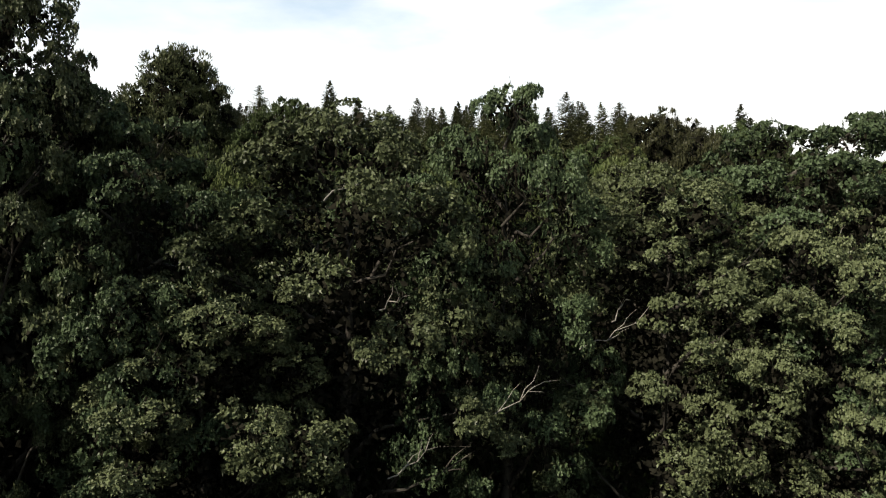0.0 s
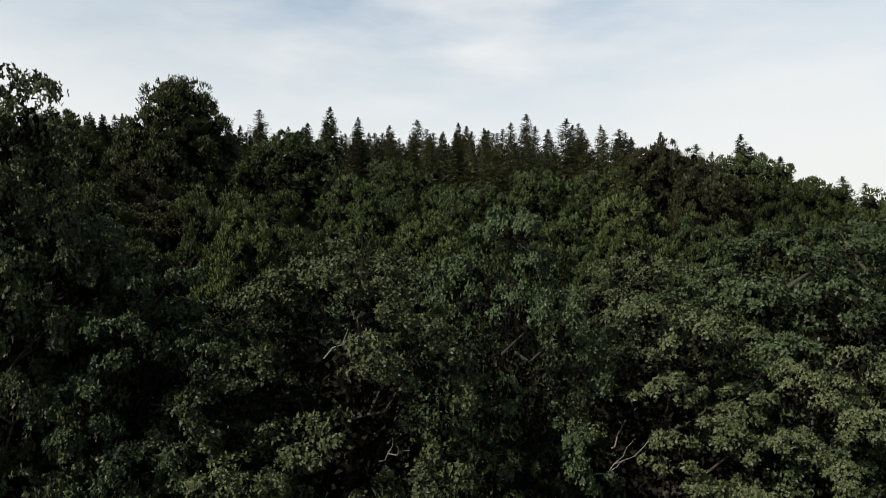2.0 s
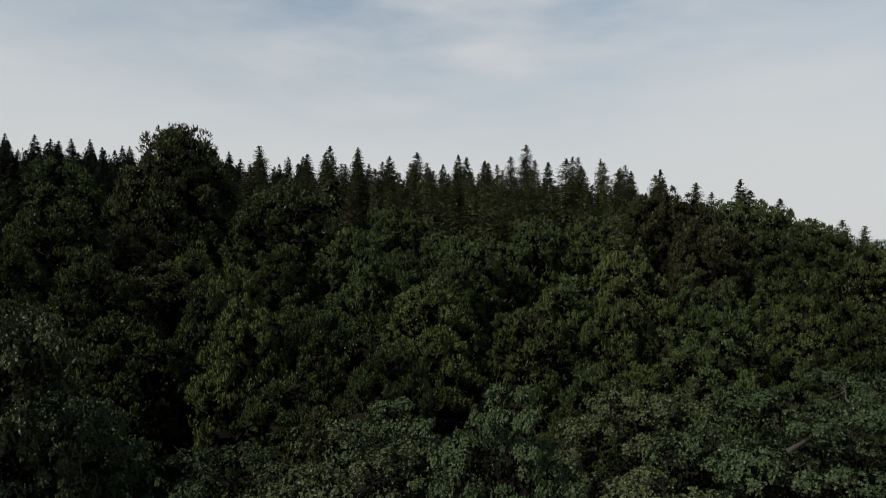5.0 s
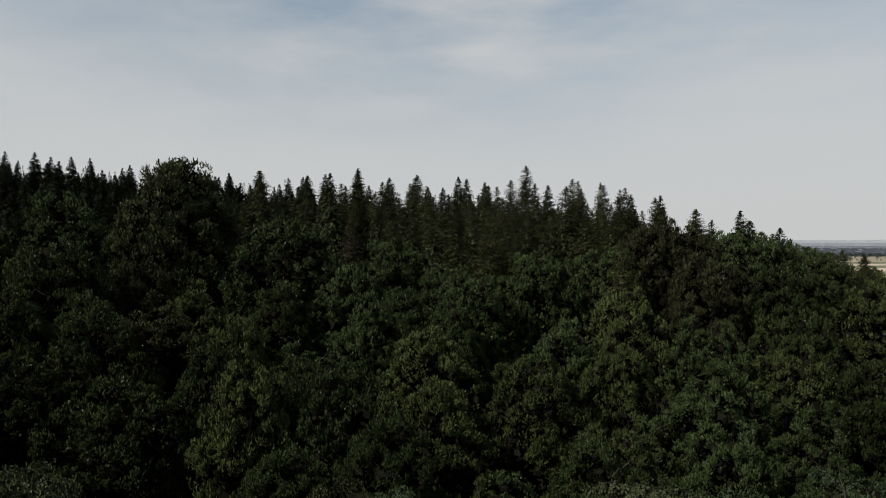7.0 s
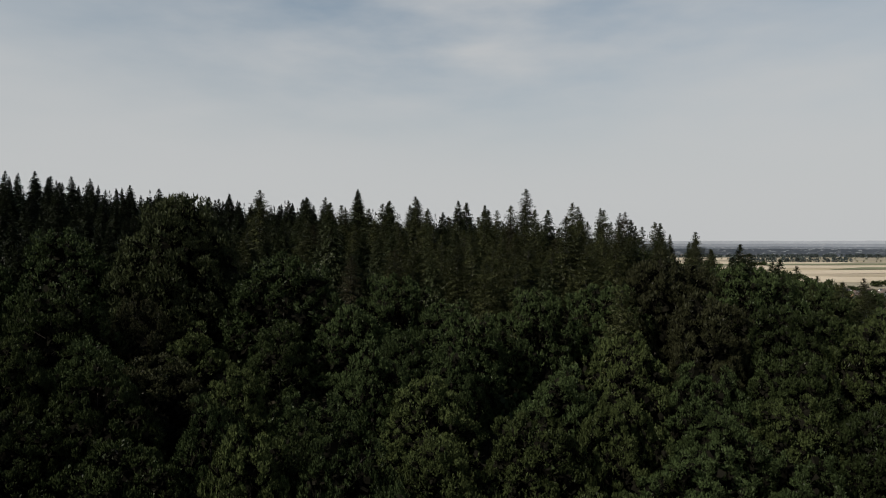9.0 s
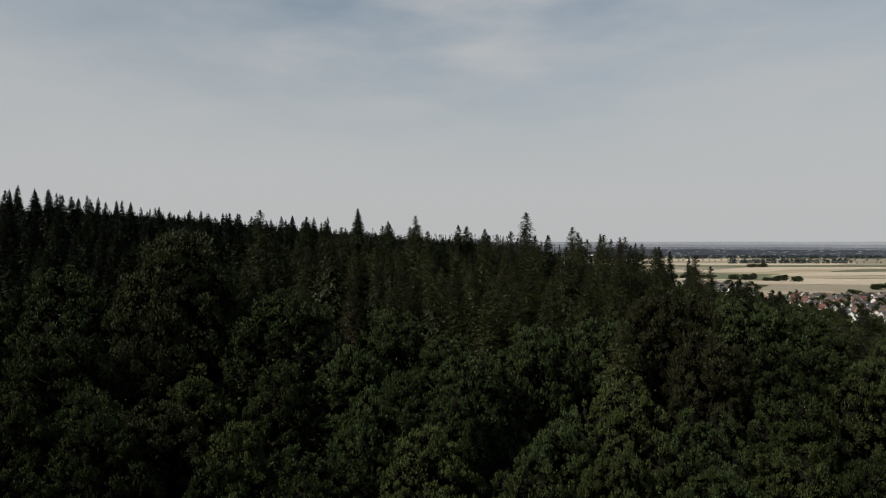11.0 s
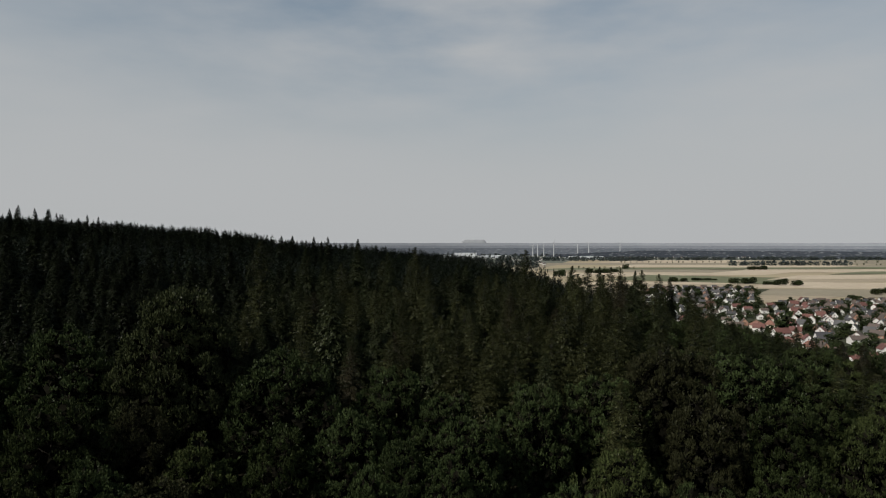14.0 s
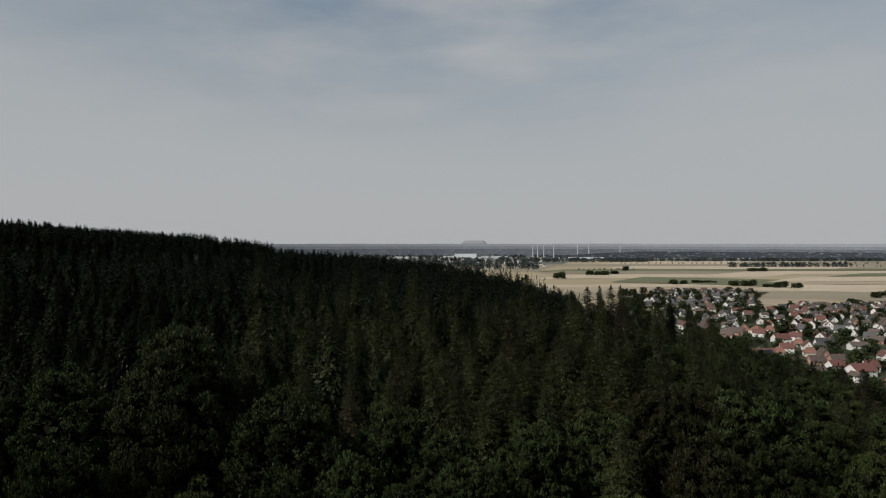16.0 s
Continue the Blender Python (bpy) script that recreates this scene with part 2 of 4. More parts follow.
def leafy_mesh(name, rng, puffs, size, tufts, leaves, length, width, mat, squash=0.8, lift=0.5, shoot=0.15, core=(14, 0.75), heart=None, rosette=1, loose=0.75):
    """Clumps made of tufts made of leaves, each leaf lying outwards; crowded inner sprays, coloured near black as
    painted shade, keep the light out of every clump.
    """
    c = np.array([p for p, _ in puffs])[:, None, None, :]
    s = size * np.array([q for _, q in puffs])[:, None, None, None]
    n = len(puffs)
    up = np.array((0.0, 0.0, 1.0))
    flat = c * np.array((1, 1, 0))
    out = unit(flat / (np.linalg.norm(flat, axis=-1, keepdims=True) + 0.6) + up * 0.75)
    dt = unit(rng.normal(0, 0.85, (n, tufts, 1, 3)) + out * 0.95)
    tc = c + dt * s * rng.uniform(0.7, 1.12, (n, tufts, 1, 1)) * np.array((1, 1, squash))
    rt = s * rng.uniform(0.3, 0.52, (n, tufts, 1, 1))
    dl = unit(rng.normal(0, loose, (n, tufts, leaves, 3)) + dt * 0.9 + up * 0.3)
    base = (tc + dl * rt * rng.uniform(0.55, 1.0, (n, tufts, leaves, 1)) * np.array((1, 1, squash))).reshape(-1, 3)
    dl = dl.reshape(-1, 3)
    if rosette > 1:
        base, dl = np.repeat(base, rosette, axis=0), np.repeat(dl, rosette, axis=0)
    m = len(base)
    around = unit(np.cross(dl, rng.normal(0, 1, (m, 3))))
    tall = (rng.random((m, 1)) < shoot) * np.maximum(dl[:, 2:], 0)
    way = unit(around * 0.8 + dl * 0.45 + up * lift + tall * up * 2.2)
    side = np.cross(dl, way) + rng.normal(0, 0.22, (m, 3))
    v, f = blades(base, way, side, length * rng.uniform(0.7, 1.3, m) * (1 + 0.5 * tall[:, 0]), width * rng.uniform(0.7, 1.3, m), 0.1)
    bits = [(v, f)]
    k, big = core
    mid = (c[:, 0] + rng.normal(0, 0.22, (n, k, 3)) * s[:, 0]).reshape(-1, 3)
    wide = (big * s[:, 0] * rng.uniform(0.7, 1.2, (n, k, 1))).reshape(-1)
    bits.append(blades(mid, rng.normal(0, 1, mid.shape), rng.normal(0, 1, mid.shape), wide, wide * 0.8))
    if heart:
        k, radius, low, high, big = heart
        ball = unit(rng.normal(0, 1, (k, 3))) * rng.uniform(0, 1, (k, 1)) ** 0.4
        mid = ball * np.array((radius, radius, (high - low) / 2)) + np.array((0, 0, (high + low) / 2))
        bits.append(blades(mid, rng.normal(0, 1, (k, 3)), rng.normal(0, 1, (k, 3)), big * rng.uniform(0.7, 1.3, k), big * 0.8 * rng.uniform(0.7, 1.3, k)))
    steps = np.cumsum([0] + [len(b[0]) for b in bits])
    me = mesh_of(name, np.concatenate([b[0] for b in bits]), np.concatenate([b[1] + k for b, k in zip(bits, steps)]), [mat, TWIG_SHADE])
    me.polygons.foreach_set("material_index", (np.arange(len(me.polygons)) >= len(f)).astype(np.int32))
    return me


def wood(rng, puffs, height, base_r, low, share):
    """The trunk, and limbs to some of the clumps."""
    trunk_line = [np.array((0, 0, -0.6))] + [np.array((rng.normal(0, 0.12), rng.normal(0, 0.12), height * k / 7)) for k in range(1, 6)] + [np.array((0, 0, height * 0.8))]
    radii = [base_r * 1.35] + [base_r * (1 - 0.15 * k) for k in range(1, 6)] + [0.04]
    trunk = tube(trunk_line, radii, 10)
    limbs = []
    for c, s in puffs:
        if rng.random() > share:
            continue
        start = np.array((0, 0, max(low * 0.7, c[2] - np.linalg.norm(c[:2]) * rng.uniform(0.5, 0.9))))
        line = bend(start, c + np.array((0, 0, 0.1)), rng, 0.1, 4)
        r = base_r * 0.3
        limbs.append(tube(line, [r, r * 0.8, r * 0.55, r * 0.35, 0.015], 5))
        for _ in range(2):
            limbs.append(tube(bend(line[3], c + rng.normal(0, 0.6, 3), rng, 0.1, 2), [r * 0.35, r * 0.2, 0.01], 4))
    return joined([trunk] + limbs)


def tree(name, seed, radius, height, low, puff_count, puff_size, tufts, leaves, leaf, mat, shape=0.0, base_r=0.3, share=0.15, heart=(140, 1.5), **more):
    rng = np.random.default_rng(seed)
    root = new(name)
    puffs = crown_puffs(rng, puff_count, radius, height - puff_size * 0.7, low, shape)
    part("trunk", mesh_of("trunk", *wood(rng, puffs, height, base_r, low, share), BARK, True), root)
    inside = (heart[0], radius * 0.55, low * 0.9, height - puff_size * 1.6, heart[1])
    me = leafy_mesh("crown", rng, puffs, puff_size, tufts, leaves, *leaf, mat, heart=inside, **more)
    co = np.empty(len(me.vertices) * 3, dtype=np.float32)
    me.vertices.foreach_get("co", co)
    me.transform(Matrix.Diagonal((1, 1, height / float(co[2::3].max()), 1)))
    part("crown", me, root)
    return root


def conifer_arrays(rng, height, radius, low, tiers, boughs, sprays, spray_len, thin=0.36, lift=0.05, droop=0.45, hang=0.5, taper=0.8, ragged=0.25, broad=0.42, reach=0.95):
    """Tiers of boughs round the stem, steep at the top and drooping below, with sprays hanging from each."""
    h = np.repeat((np.arange(tiers) + 0.3) / tiers, boughs) ** 0.85
    h = np.clip(h + rng.normal(0, 1.3 / tiers, len(h)), 0.0, 0.985)
    h = h[rng.random(len(h)) < 1.0 - 0.15 * h]
    n = len(h)
    r = (radius * (1 - h) ** taper + 0.04) * (1 + ragged * rng.uniform(-1, 0.6, n)) * (1 + 0.04 * np.sin(h * 29 + rng.uniform(0, 6)))
    a = rng.uniform(0, 6.283, n)
    rise = lift * (1 - h) + 0.6 * h ** 2.5 + rng.normal(0, 0.2, n)
    zero = 0 * a
    out, tang, up = np.stack([np.cos(a), np.sin(a), zero], 1), np.stack([-np.sin(a), np.cos(a), zero], 1), np.array((0, 0, 1.0))
    z = low + (height - low) * h
    stem = up * z[:, None]
    base, way, side, size, wide = [stem], [out + up * (rise - droop * 0.55)[:, None]], [tang + up * rng.normal(0, 0.25, n)[:, None]], [r * reach], [np.clip(r * broad, 0.1, 1.5)]
    for j in range(sprays):
        f = np.clip((j + rng.uniform(0.1, 0.9, n)) / sprays, 0.22, 0.97) ** 0.7
        base.append(stem + out * (r * f)[:, None] + up * (r * (rise * f - droop * f * f))[:, None] + tang * (rng.normal(0, 0.10, n) * r)[:, None])
        way.append(out * rng.uniform(0.3, 0.9, n)[:, None] + tang * rng.uniform(-0.8, 0.8, n)[:, None] + up * (rise * 1.2 - hang * (1 - h) + rng.normal(0, 0.55, n))[:, None])
        side.append(tang + rng.normal(0, 0.4, (n, 3)))
        q = spray_len * (0.14 + 0.86 * (1 - h) ** 0.6) * rng.uniform(0.6, 1.3, n)
        size.append(q)
        wide.append(q * thin * rng.uniform(0.7, 1.3, n))
    k = np.arange(4)
    base.append(np.stack([0 * k, 0 * k, height - 1.5 + 0.1 * k], 1))
    way.append(np.stack([rng.normal(0, 0.1, 4), rng.normal(0, 0.1, 4), np.ones(4)], 1))
    side.append(rng.normal(0, 1, (4, 3)))
    size.append(np.full(4, 1.35))
    wide.append(np.full(4, 0.22))
    return blades(*(np.concatenate(q) for q in (base, way, side, size, wide)), 0.12)


def conifer(name, seed, height, radius, low, mat, *shape, **more):
    rng = np.random.default_rng(seed)
    root = new(name)
    part("trunk", mesh_of("trunk", *tube([(0, 0, -0.6), (0, 0, height * 0.5), (0.03, 0, height - 0.3)], [0.26, 0.15, 0.02], 8), BARK, True), root)
    part("crown", mesh_of("crown", *conifer_arrays(rng, height, radius, low, *shape, **more), mat), root)
    return root


def planted(proto, x, y, top, nominal, spread=1.0, turn=0.0, z=None, lean=0.0):
    """A copy of a tree rooted in the ground that reaches the height top."""
    zg = float(ground(x, y)) if z is None else z
    tall = (top - zg) / nominal
    return copy_thing(proto, pose(x, y, zg, lean, 0, turn) @ Matrix.Diagonal((spread, spread, tall, 1)))


rnd = random.Random(5)
OAK_LABEL = "broad green oak with clumped leaves and forking limbs"
oaks = [
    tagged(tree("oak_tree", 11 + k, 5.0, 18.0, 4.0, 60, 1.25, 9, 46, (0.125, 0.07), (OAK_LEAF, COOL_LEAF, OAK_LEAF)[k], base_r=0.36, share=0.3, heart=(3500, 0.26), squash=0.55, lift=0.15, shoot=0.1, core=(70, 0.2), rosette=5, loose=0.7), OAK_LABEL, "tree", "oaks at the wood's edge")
    for k in range(3)
]
# x, y, height of the crown's top, spread, turn, kind
OAKS = [
    (-13.6, 19.8, 55.2, 0.74, 20, 0), (-9.6, 21.2, 49.2, 0.7, 140, 1), (-3.4, 23.4, 49.8, 1.0, 200, 2), (2.3, 25.4, 51.0, 0.72, 75, 1),
    (8.4, 25.6, 47.8, 0.95, 310, 0), (14.2, 28.0, 50.2, 1.05, 120, 1), (18.8, 30.0, 50.8, 0.95, 250, 1), (-13.4, 22.4, 50.5, 0.7, 170, 2), (-14.6, 20.8, 53.6, 0.85, 60, 1), (12.8, 23.6, 46.2, 0.75, 30, 2),
    (-7.2, 20.3, 44.4, 0.72, 250, 0), (9.8, 34.5, 49.2, 0.95, 15, 0), (-2.5, 33.0, 48.6, 0.9, 95, 1),
]
taken = []
for x, y, top, spread, turn, k in OAKS:
    planted(oaks[k], x, y, top, 18.0, spread, turn)
    taken.append((x, y, 5.0))


def dead_branch(x, y, z, reach, turn, seed):
    """A bare grey forked bough, some of it outside the leaves."""
    rng = np.random.default_rng(seed)
    a = np.array((0.0, 0.0, 0.0))
    end = np.array((reach, 0.0, reach * 0.45))
    line = bend(a, end, rng, 0.1, 5)
    parts = [tube(line, [0.028, 0.025, 0.02, 0.015, 0.01, 0.004], 6)]
    for k in (2, 3, 4):
        tip = line[k] + np.array((reach * rng.uniform(0.15, 0.4), rng.uniform(-0.35, 0.35) * reach, rng.uniform(0.05, 0.5) * reach))
        parts.append(tube(bend(line[k], tip, rng, 0.14, 3), [0.018, 0.014, 0.009, 0.004], 5))
    host = min((o for o in scene.objects if o.name.startswith("oak_tree") and o not in oaks), key=lambda o: (o.location.x - x) ** 2 + (o.location.y - y) ** 2)
    ob = part("dead_branch", mesh_of("dead_branch", *joined(parts), DEAD_WOOD, True), host, "bare grey dead branch")
    ob.matrix_world = pose(x, y, z, 0, 0, turn)


scene.view_layers[0].update()
# x, y, z, length, turn
for k, (x, y, z, reach, turn) in enumerate((
        (0.7, 20.4, 39.6, 2.3, -12), (-1.6, 19.6, 38.2, 1.6, 25), (6.0, 24.2, 42.2, 1.6, 55), (4.6, 23.0, 41.4, 2.2, -6), (12.2, 24.4, 44.2, 1.9, -14),
        (-3.4, 19.4, 46.2, 1.4, 35), (-1.9, 20.2, 43.0, 1.1, -30))):
    dead_branch(x, y, z, reach, turn, 90 + k)

KINDS = (
    (BROAD_LEAF, 0.0, "round-crowned dark green broadleaf tree on the slope"), (BROAD_LEAF, 0.35, "pointed green broadleaf tree on the slope"),
    (LIGHT_LEAF, 0.1, "yellowish green broadleaf tree on the slope"), (RUST_LEAF, 0.1, "broadleaf tree with rust-brown drying leaves"), (DARK_LEAF, 0.05, "dense blackish green broadleaf tree on the slope"))


def broadleaf_kinds(seed, tufts, leaves, leaf):
    return [
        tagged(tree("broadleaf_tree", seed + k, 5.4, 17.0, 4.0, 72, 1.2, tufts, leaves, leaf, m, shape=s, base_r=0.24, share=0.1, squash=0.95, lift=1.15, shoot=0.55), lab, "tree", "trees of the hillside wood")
        for k, (m, s, lab) in enumerate(KINDS)
    ]


broad_near, broad, broad_far = broadleaf_kinds(31, 11, 52, (0.25, 0.11)), broadleaf_kinds(36, 10, 34, (0.34, 0.135)), broadleaf_kinds(41, 9, 27, (0.41, 0.155))


def kind_at(x):
    """Lighter trees stand in the middle of the slope, darker ones to its sides."""
    return rnd.choices(range(5), (4.0, 3.0, 1.8, 0.4, 0.0) if -8 < x < 32 else (2.0, 1.0, 0.5, 0.8, 5.0))[0]


def broad_at(y):
    return broad_near if y < 48 else broad if y < 80 else broad_far


spruces = [
    tagged(conifer("spruce_tree", 51 + k, 22.0, 4.3 + 0.3 * k, 4.5, SPRUCE_NEEDLE, 36, 15, 15, 0.66, thin=0.36, hang=1.4, taper=0.82, broad=0.22, ragged=0.36, reach=0.75), "dark green spruce with drooping boughs", "tree", "conifers on the ridge") for k in range(3)
]
larches = [
    tagged(conifer("larch_tree", 61 + k, 22.0, 4.8, 4.5, (LARCH_NEEDLE, RUST_NEEDLE)[k // 2], 38, 15, 18, 0.56, thin=0.34, lift=0.35, droop=0.3, hang=1.1, taper=0.72, broad=0.14, ragged=0.4, reach=0.6), ("soft green larch with lifted boughs", "thin larch with browning needles")[k // 2], "tree", "conifers on the ridge") for k in range(3)
]
beech = tagged(tree("beech_tree", 71, 6.6, 26.0, 4.0, 120, 1.7, 11, 26, (0.55, 0.17), BEECH_LEAF, shape=0.12, base_r=0.4, share=0.1, squash=1.0, lift=1.1, shoot=0.5, heart=(500, 1.6)), "tall broad beech standing above the wood", "tree")


def free(x, y, gap):
    if any((x - a) ** 2 + (y - b) ** 2 < ((gap + g) / 2) ** 2 for a, b, g in taken):
        return False
    taken.append((x, y, gap))
    return True


dark_spruces = [
    tagged(conifer("spruce_tree", 54 + k, 22.0, 4.0 + 0.3 * k, 4.5, DARK_NEEDLE, 36, 15, 9, 0.7, thin=0.38, hang=1.2, taper=0.84, broad=0.32, ragged=0.24), "blackish green spruce in a dense stand", "tree", "conifers on the ridge") for k in range(2)
]
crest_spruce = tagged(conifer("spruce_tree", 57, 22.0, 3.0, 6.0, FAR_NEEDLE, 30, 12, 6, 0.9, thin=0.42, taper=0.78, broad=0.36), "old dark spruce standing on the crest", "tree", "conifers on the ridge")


# the trees that make the skyline: x, y, top
planted(beech, -38.0, 98.0, 73.6, 26.0, 1.0, 40)
taken.append((-38.0, 98.0, 12.0))
SKYLINE = [
    (-34.5, 128, 74.6, "L"), (-29.8, 150, 76.0, "S"), (-19.5, 118, 73.2, "S"), (-19.2, 154, 78.0, "S"), (-11.7, 150, 75.5, "S"), (-5.4, 142, 75.3, "L"),
    (0.0, 140, 72.5, "S"), (3.2, 145, 75.2, "S"), (5.1, 148, 75.0, "S"), (9.2, 150, 74.5, "S"), (18.4, 151, 78.2, "L"), (21.6, 140, 73.0, "S"),
    (20.9, 116, 70.8, "L"), (24.0, 118, 69.5, "L"), (29.7, 115, 68.8, "L"), (39.6, 124, 69.8, "S"), (44.6, 120, 67.0, "L"), (47.8, 106, 64.6, "S"),
    (54.4, 110, 63.6, "S"), (44.8, 102.5, 66.0, "S"), (56.0, 151, 68.6, "L"), (60.0, 124, 62.8, "S"), (42, 198, 72.4, "L"), (46, 200, 72.6, "S"), (50, 203, 72.6, "L"), (54, 207, 72.3, "L"), (58, 205, 71.4, "S"), (62, 212, 71.2, "L"),
    (66, 208, 70.2, "L"), (71, 213, 69.0, "S"), (76, 210, 66.5, "S"), (81, 206, 64.5, "L"), (37, 196, 71.5, "S"), (-47.8, 178, 80.0, "L"), (-23, 184, 80.8, "S"), (-7.4, 182, 78.6, "L"), (-36, 180, 78.3, "S"), (-58, 185, 79.6, "S"), (-15, 186, 77.3, "S"), (-103.0, 179, 83.8, "S"), (-115.0, 179, 85.2, "S"), (-88.0, 170, 82.3, "S"), (-96.0, 176, 83.4, "S"), (-109.0, 182, 85.4, "S"), (-79.0, 172, 80.8, "S"), (-70.0, 168, 79.6, "S"),
]
for x, y, top, kind in SKYLINE:
    taken.append((x, y, 4.0))
    planted(rnd.choice(dark_spruces if kind == "S" and x < -45 else spruces if kind == "S" else larches[:2]), x, y, top, 22.0, rnd.uniform(0.95, 1.2), rnd.uniform(0, 360))

# larches that stand forward of the crest: x, y, top, kind
for x, y, top, k in ((6.2, 101, 63.6, 1), (27.6, 126, 67.0, 0), (23.6, 90, 61.6, 0), (30.6, 130, 66.4, 1), (13.0, 131, 70.0, 2), (-25.0, 124, 70.5, 0), (-8.0, 112, 65.0, 2)):
    taken.append((x, y, 4.0))
    planted(larches[k], x, y, top, 22.0, 0.9, 70 * x)

# the crest of old spruces along the higher ground
CREST_X, CREST_Z = (-190, -161.5, -138, -114, -90.7, -60), (96.6, 93.6, 89.6, 86.2, 83.8, 82.4)
for k in range(60):
    x, y = -196 + 2.5 * k + rnd.uniform(-1, 1), 285 + rnd.uniform(-7, 7)
    top = float(np.interp(x * 285 / y, CREST_X, CREST_Z)) - (0.0 if rnd.random() < 0.45 else rnd.uniform(0.8, 3.0))
    taken.append((x, y, 3.0))
    planted(crest_spruce, x, y, top, 22.0, rnd.uniform(0.85, 1.1), rnd.uniform(0, 360))

# tall neighbours of the dark oak; the first two, unseen, are added to shade it
for x, y, top, spread in ((-19.5, 13.5, 48.0, 1.0), (-24.5, 22.0, 56.0, 1.0), (-17.6, 27.0, 50.5, 0.9), (-9.5, 30.0, 47.5, 0.85)):
    taken.append((x, y, 5.0))
    planted(oaks[1], x, y, top, 18.0, spread, 40 * x)

# crowns that stand out on the slope: x, y, top, spread, kind
CROWNS = [
    (-53.0, 95, 68.5, 1.15, 0), (-22.0, 94, 65.2, 1.22, 0), (8.0, 63, 51.0, 0.95, 2), (21.0, 79, 56.2, 0.92, 2), (55.0, 88, 56.8, 0.95, 2), (-33.0, 65, 55.6, 0.85, 4), (-15.0, 53, 52.2, 0.75, 2),
    (-38.5, 86, 60.0, 0.8, 3), (-11.5, 87, 58.6, 0.85, 1), (3.2, 88, 57.4, 0.85, 0), (34.5, 88, 60.2, 1.0, 3), (46.0, 91, 58.4, 1.0, 4), (29.0, 75, 53.2, 0.85, 0), (42.0, 82, 53.4, 0.85, 4),
    (1.0, 79, 54.8, 0.7, 0), (-3.5, 47, 50.0, 0.75, 1), (17.5, 67, 51.8, 0.75, 2), (-46.0, 80, 61.5, 0.95, 4), (12.5, 95, 60.2, 0.8, 0), (-7.5, 99, 62.0, 0.85, 0),
]
for x, y, top, spread, k in CROWNS:
    taken.append((x, y, 9.0 * spread))
    planted(broad_at(y)[k], x, y, top, 17.0, spread, 53 * x)

# dense rounded crowns where the hill falls to the plain
for x, y, top, spread, k in ((44, 101, 63.4, 1.05, 0), (55.5, 100, 59.4, 1.0, 4), (67, 125, 60.8, 1.1, 4), (51, 108, 62.2, 0.95, 0), (60, 112, 60.6, 1.05, 0), (37.5, 103, 64.0, 1.0, 3), (31, 99, 65.2, 1.05, 3), (76, 128, 57.2, 1.1, 2), (58, 118, 61.0, 0.9, 4)):
    taken.append((x, y, 6.0))
    planted(broad_far[k], x, y, top, 17.0, spread, 31 * x)
# tall trees added out of view beside the slope, to shade its edge
for k in range(11):
    y = 24.0 + 6.5 * k
    x = -(0.66 * y + 13.5)
    planted(broad_far[k % 3], x, y, float(ground(x, y)) + rnd.uniform(19, 22), 17.0, 1.0, rnd.uniform(0, 360))

# broadleaf wood on the lower slope
y = 31.0
while y < 104:
    x = -(0.68 * y + 12)
    while x < 0.68 * y + 12:
        px, py = x + rnd.uniform(-2.4, 2.4), y + rnd.uniform(-2.4, 2.4)
        x += 7.8
        if not free(px, py, 6.6):
            continue
        tall = rnd.triangular(13.5, 19.5, 16.5) - (2.5 if py < 42 else 0)
        k = kind_at(px)
        planted(broad_at(py)[k], px, py, float(ground(px, py)) + tall, 17.0, rnd.uniform(0.72, 1.0), rnd.uniform(0, 360))
    y += 7.4

# hazel and young growth under the oaks
for k in range(22):
    px, py = rnd.uniform(-26, 30), rnd.uniform(17, 44)
    tall = rnd.uniform(4.5, 8.0)
    ob = planted(broad_near[k % 3], px, py, float(ground(px, py)) + tall, 17.0, rnd.uniform(0.45, 0.65), rnd.uniform(0, 360))
    ob.name = "hazel_shrub"
    tagged(ob, "low leafy hazel shrub under the oaks", "shrub", "undergrowth")

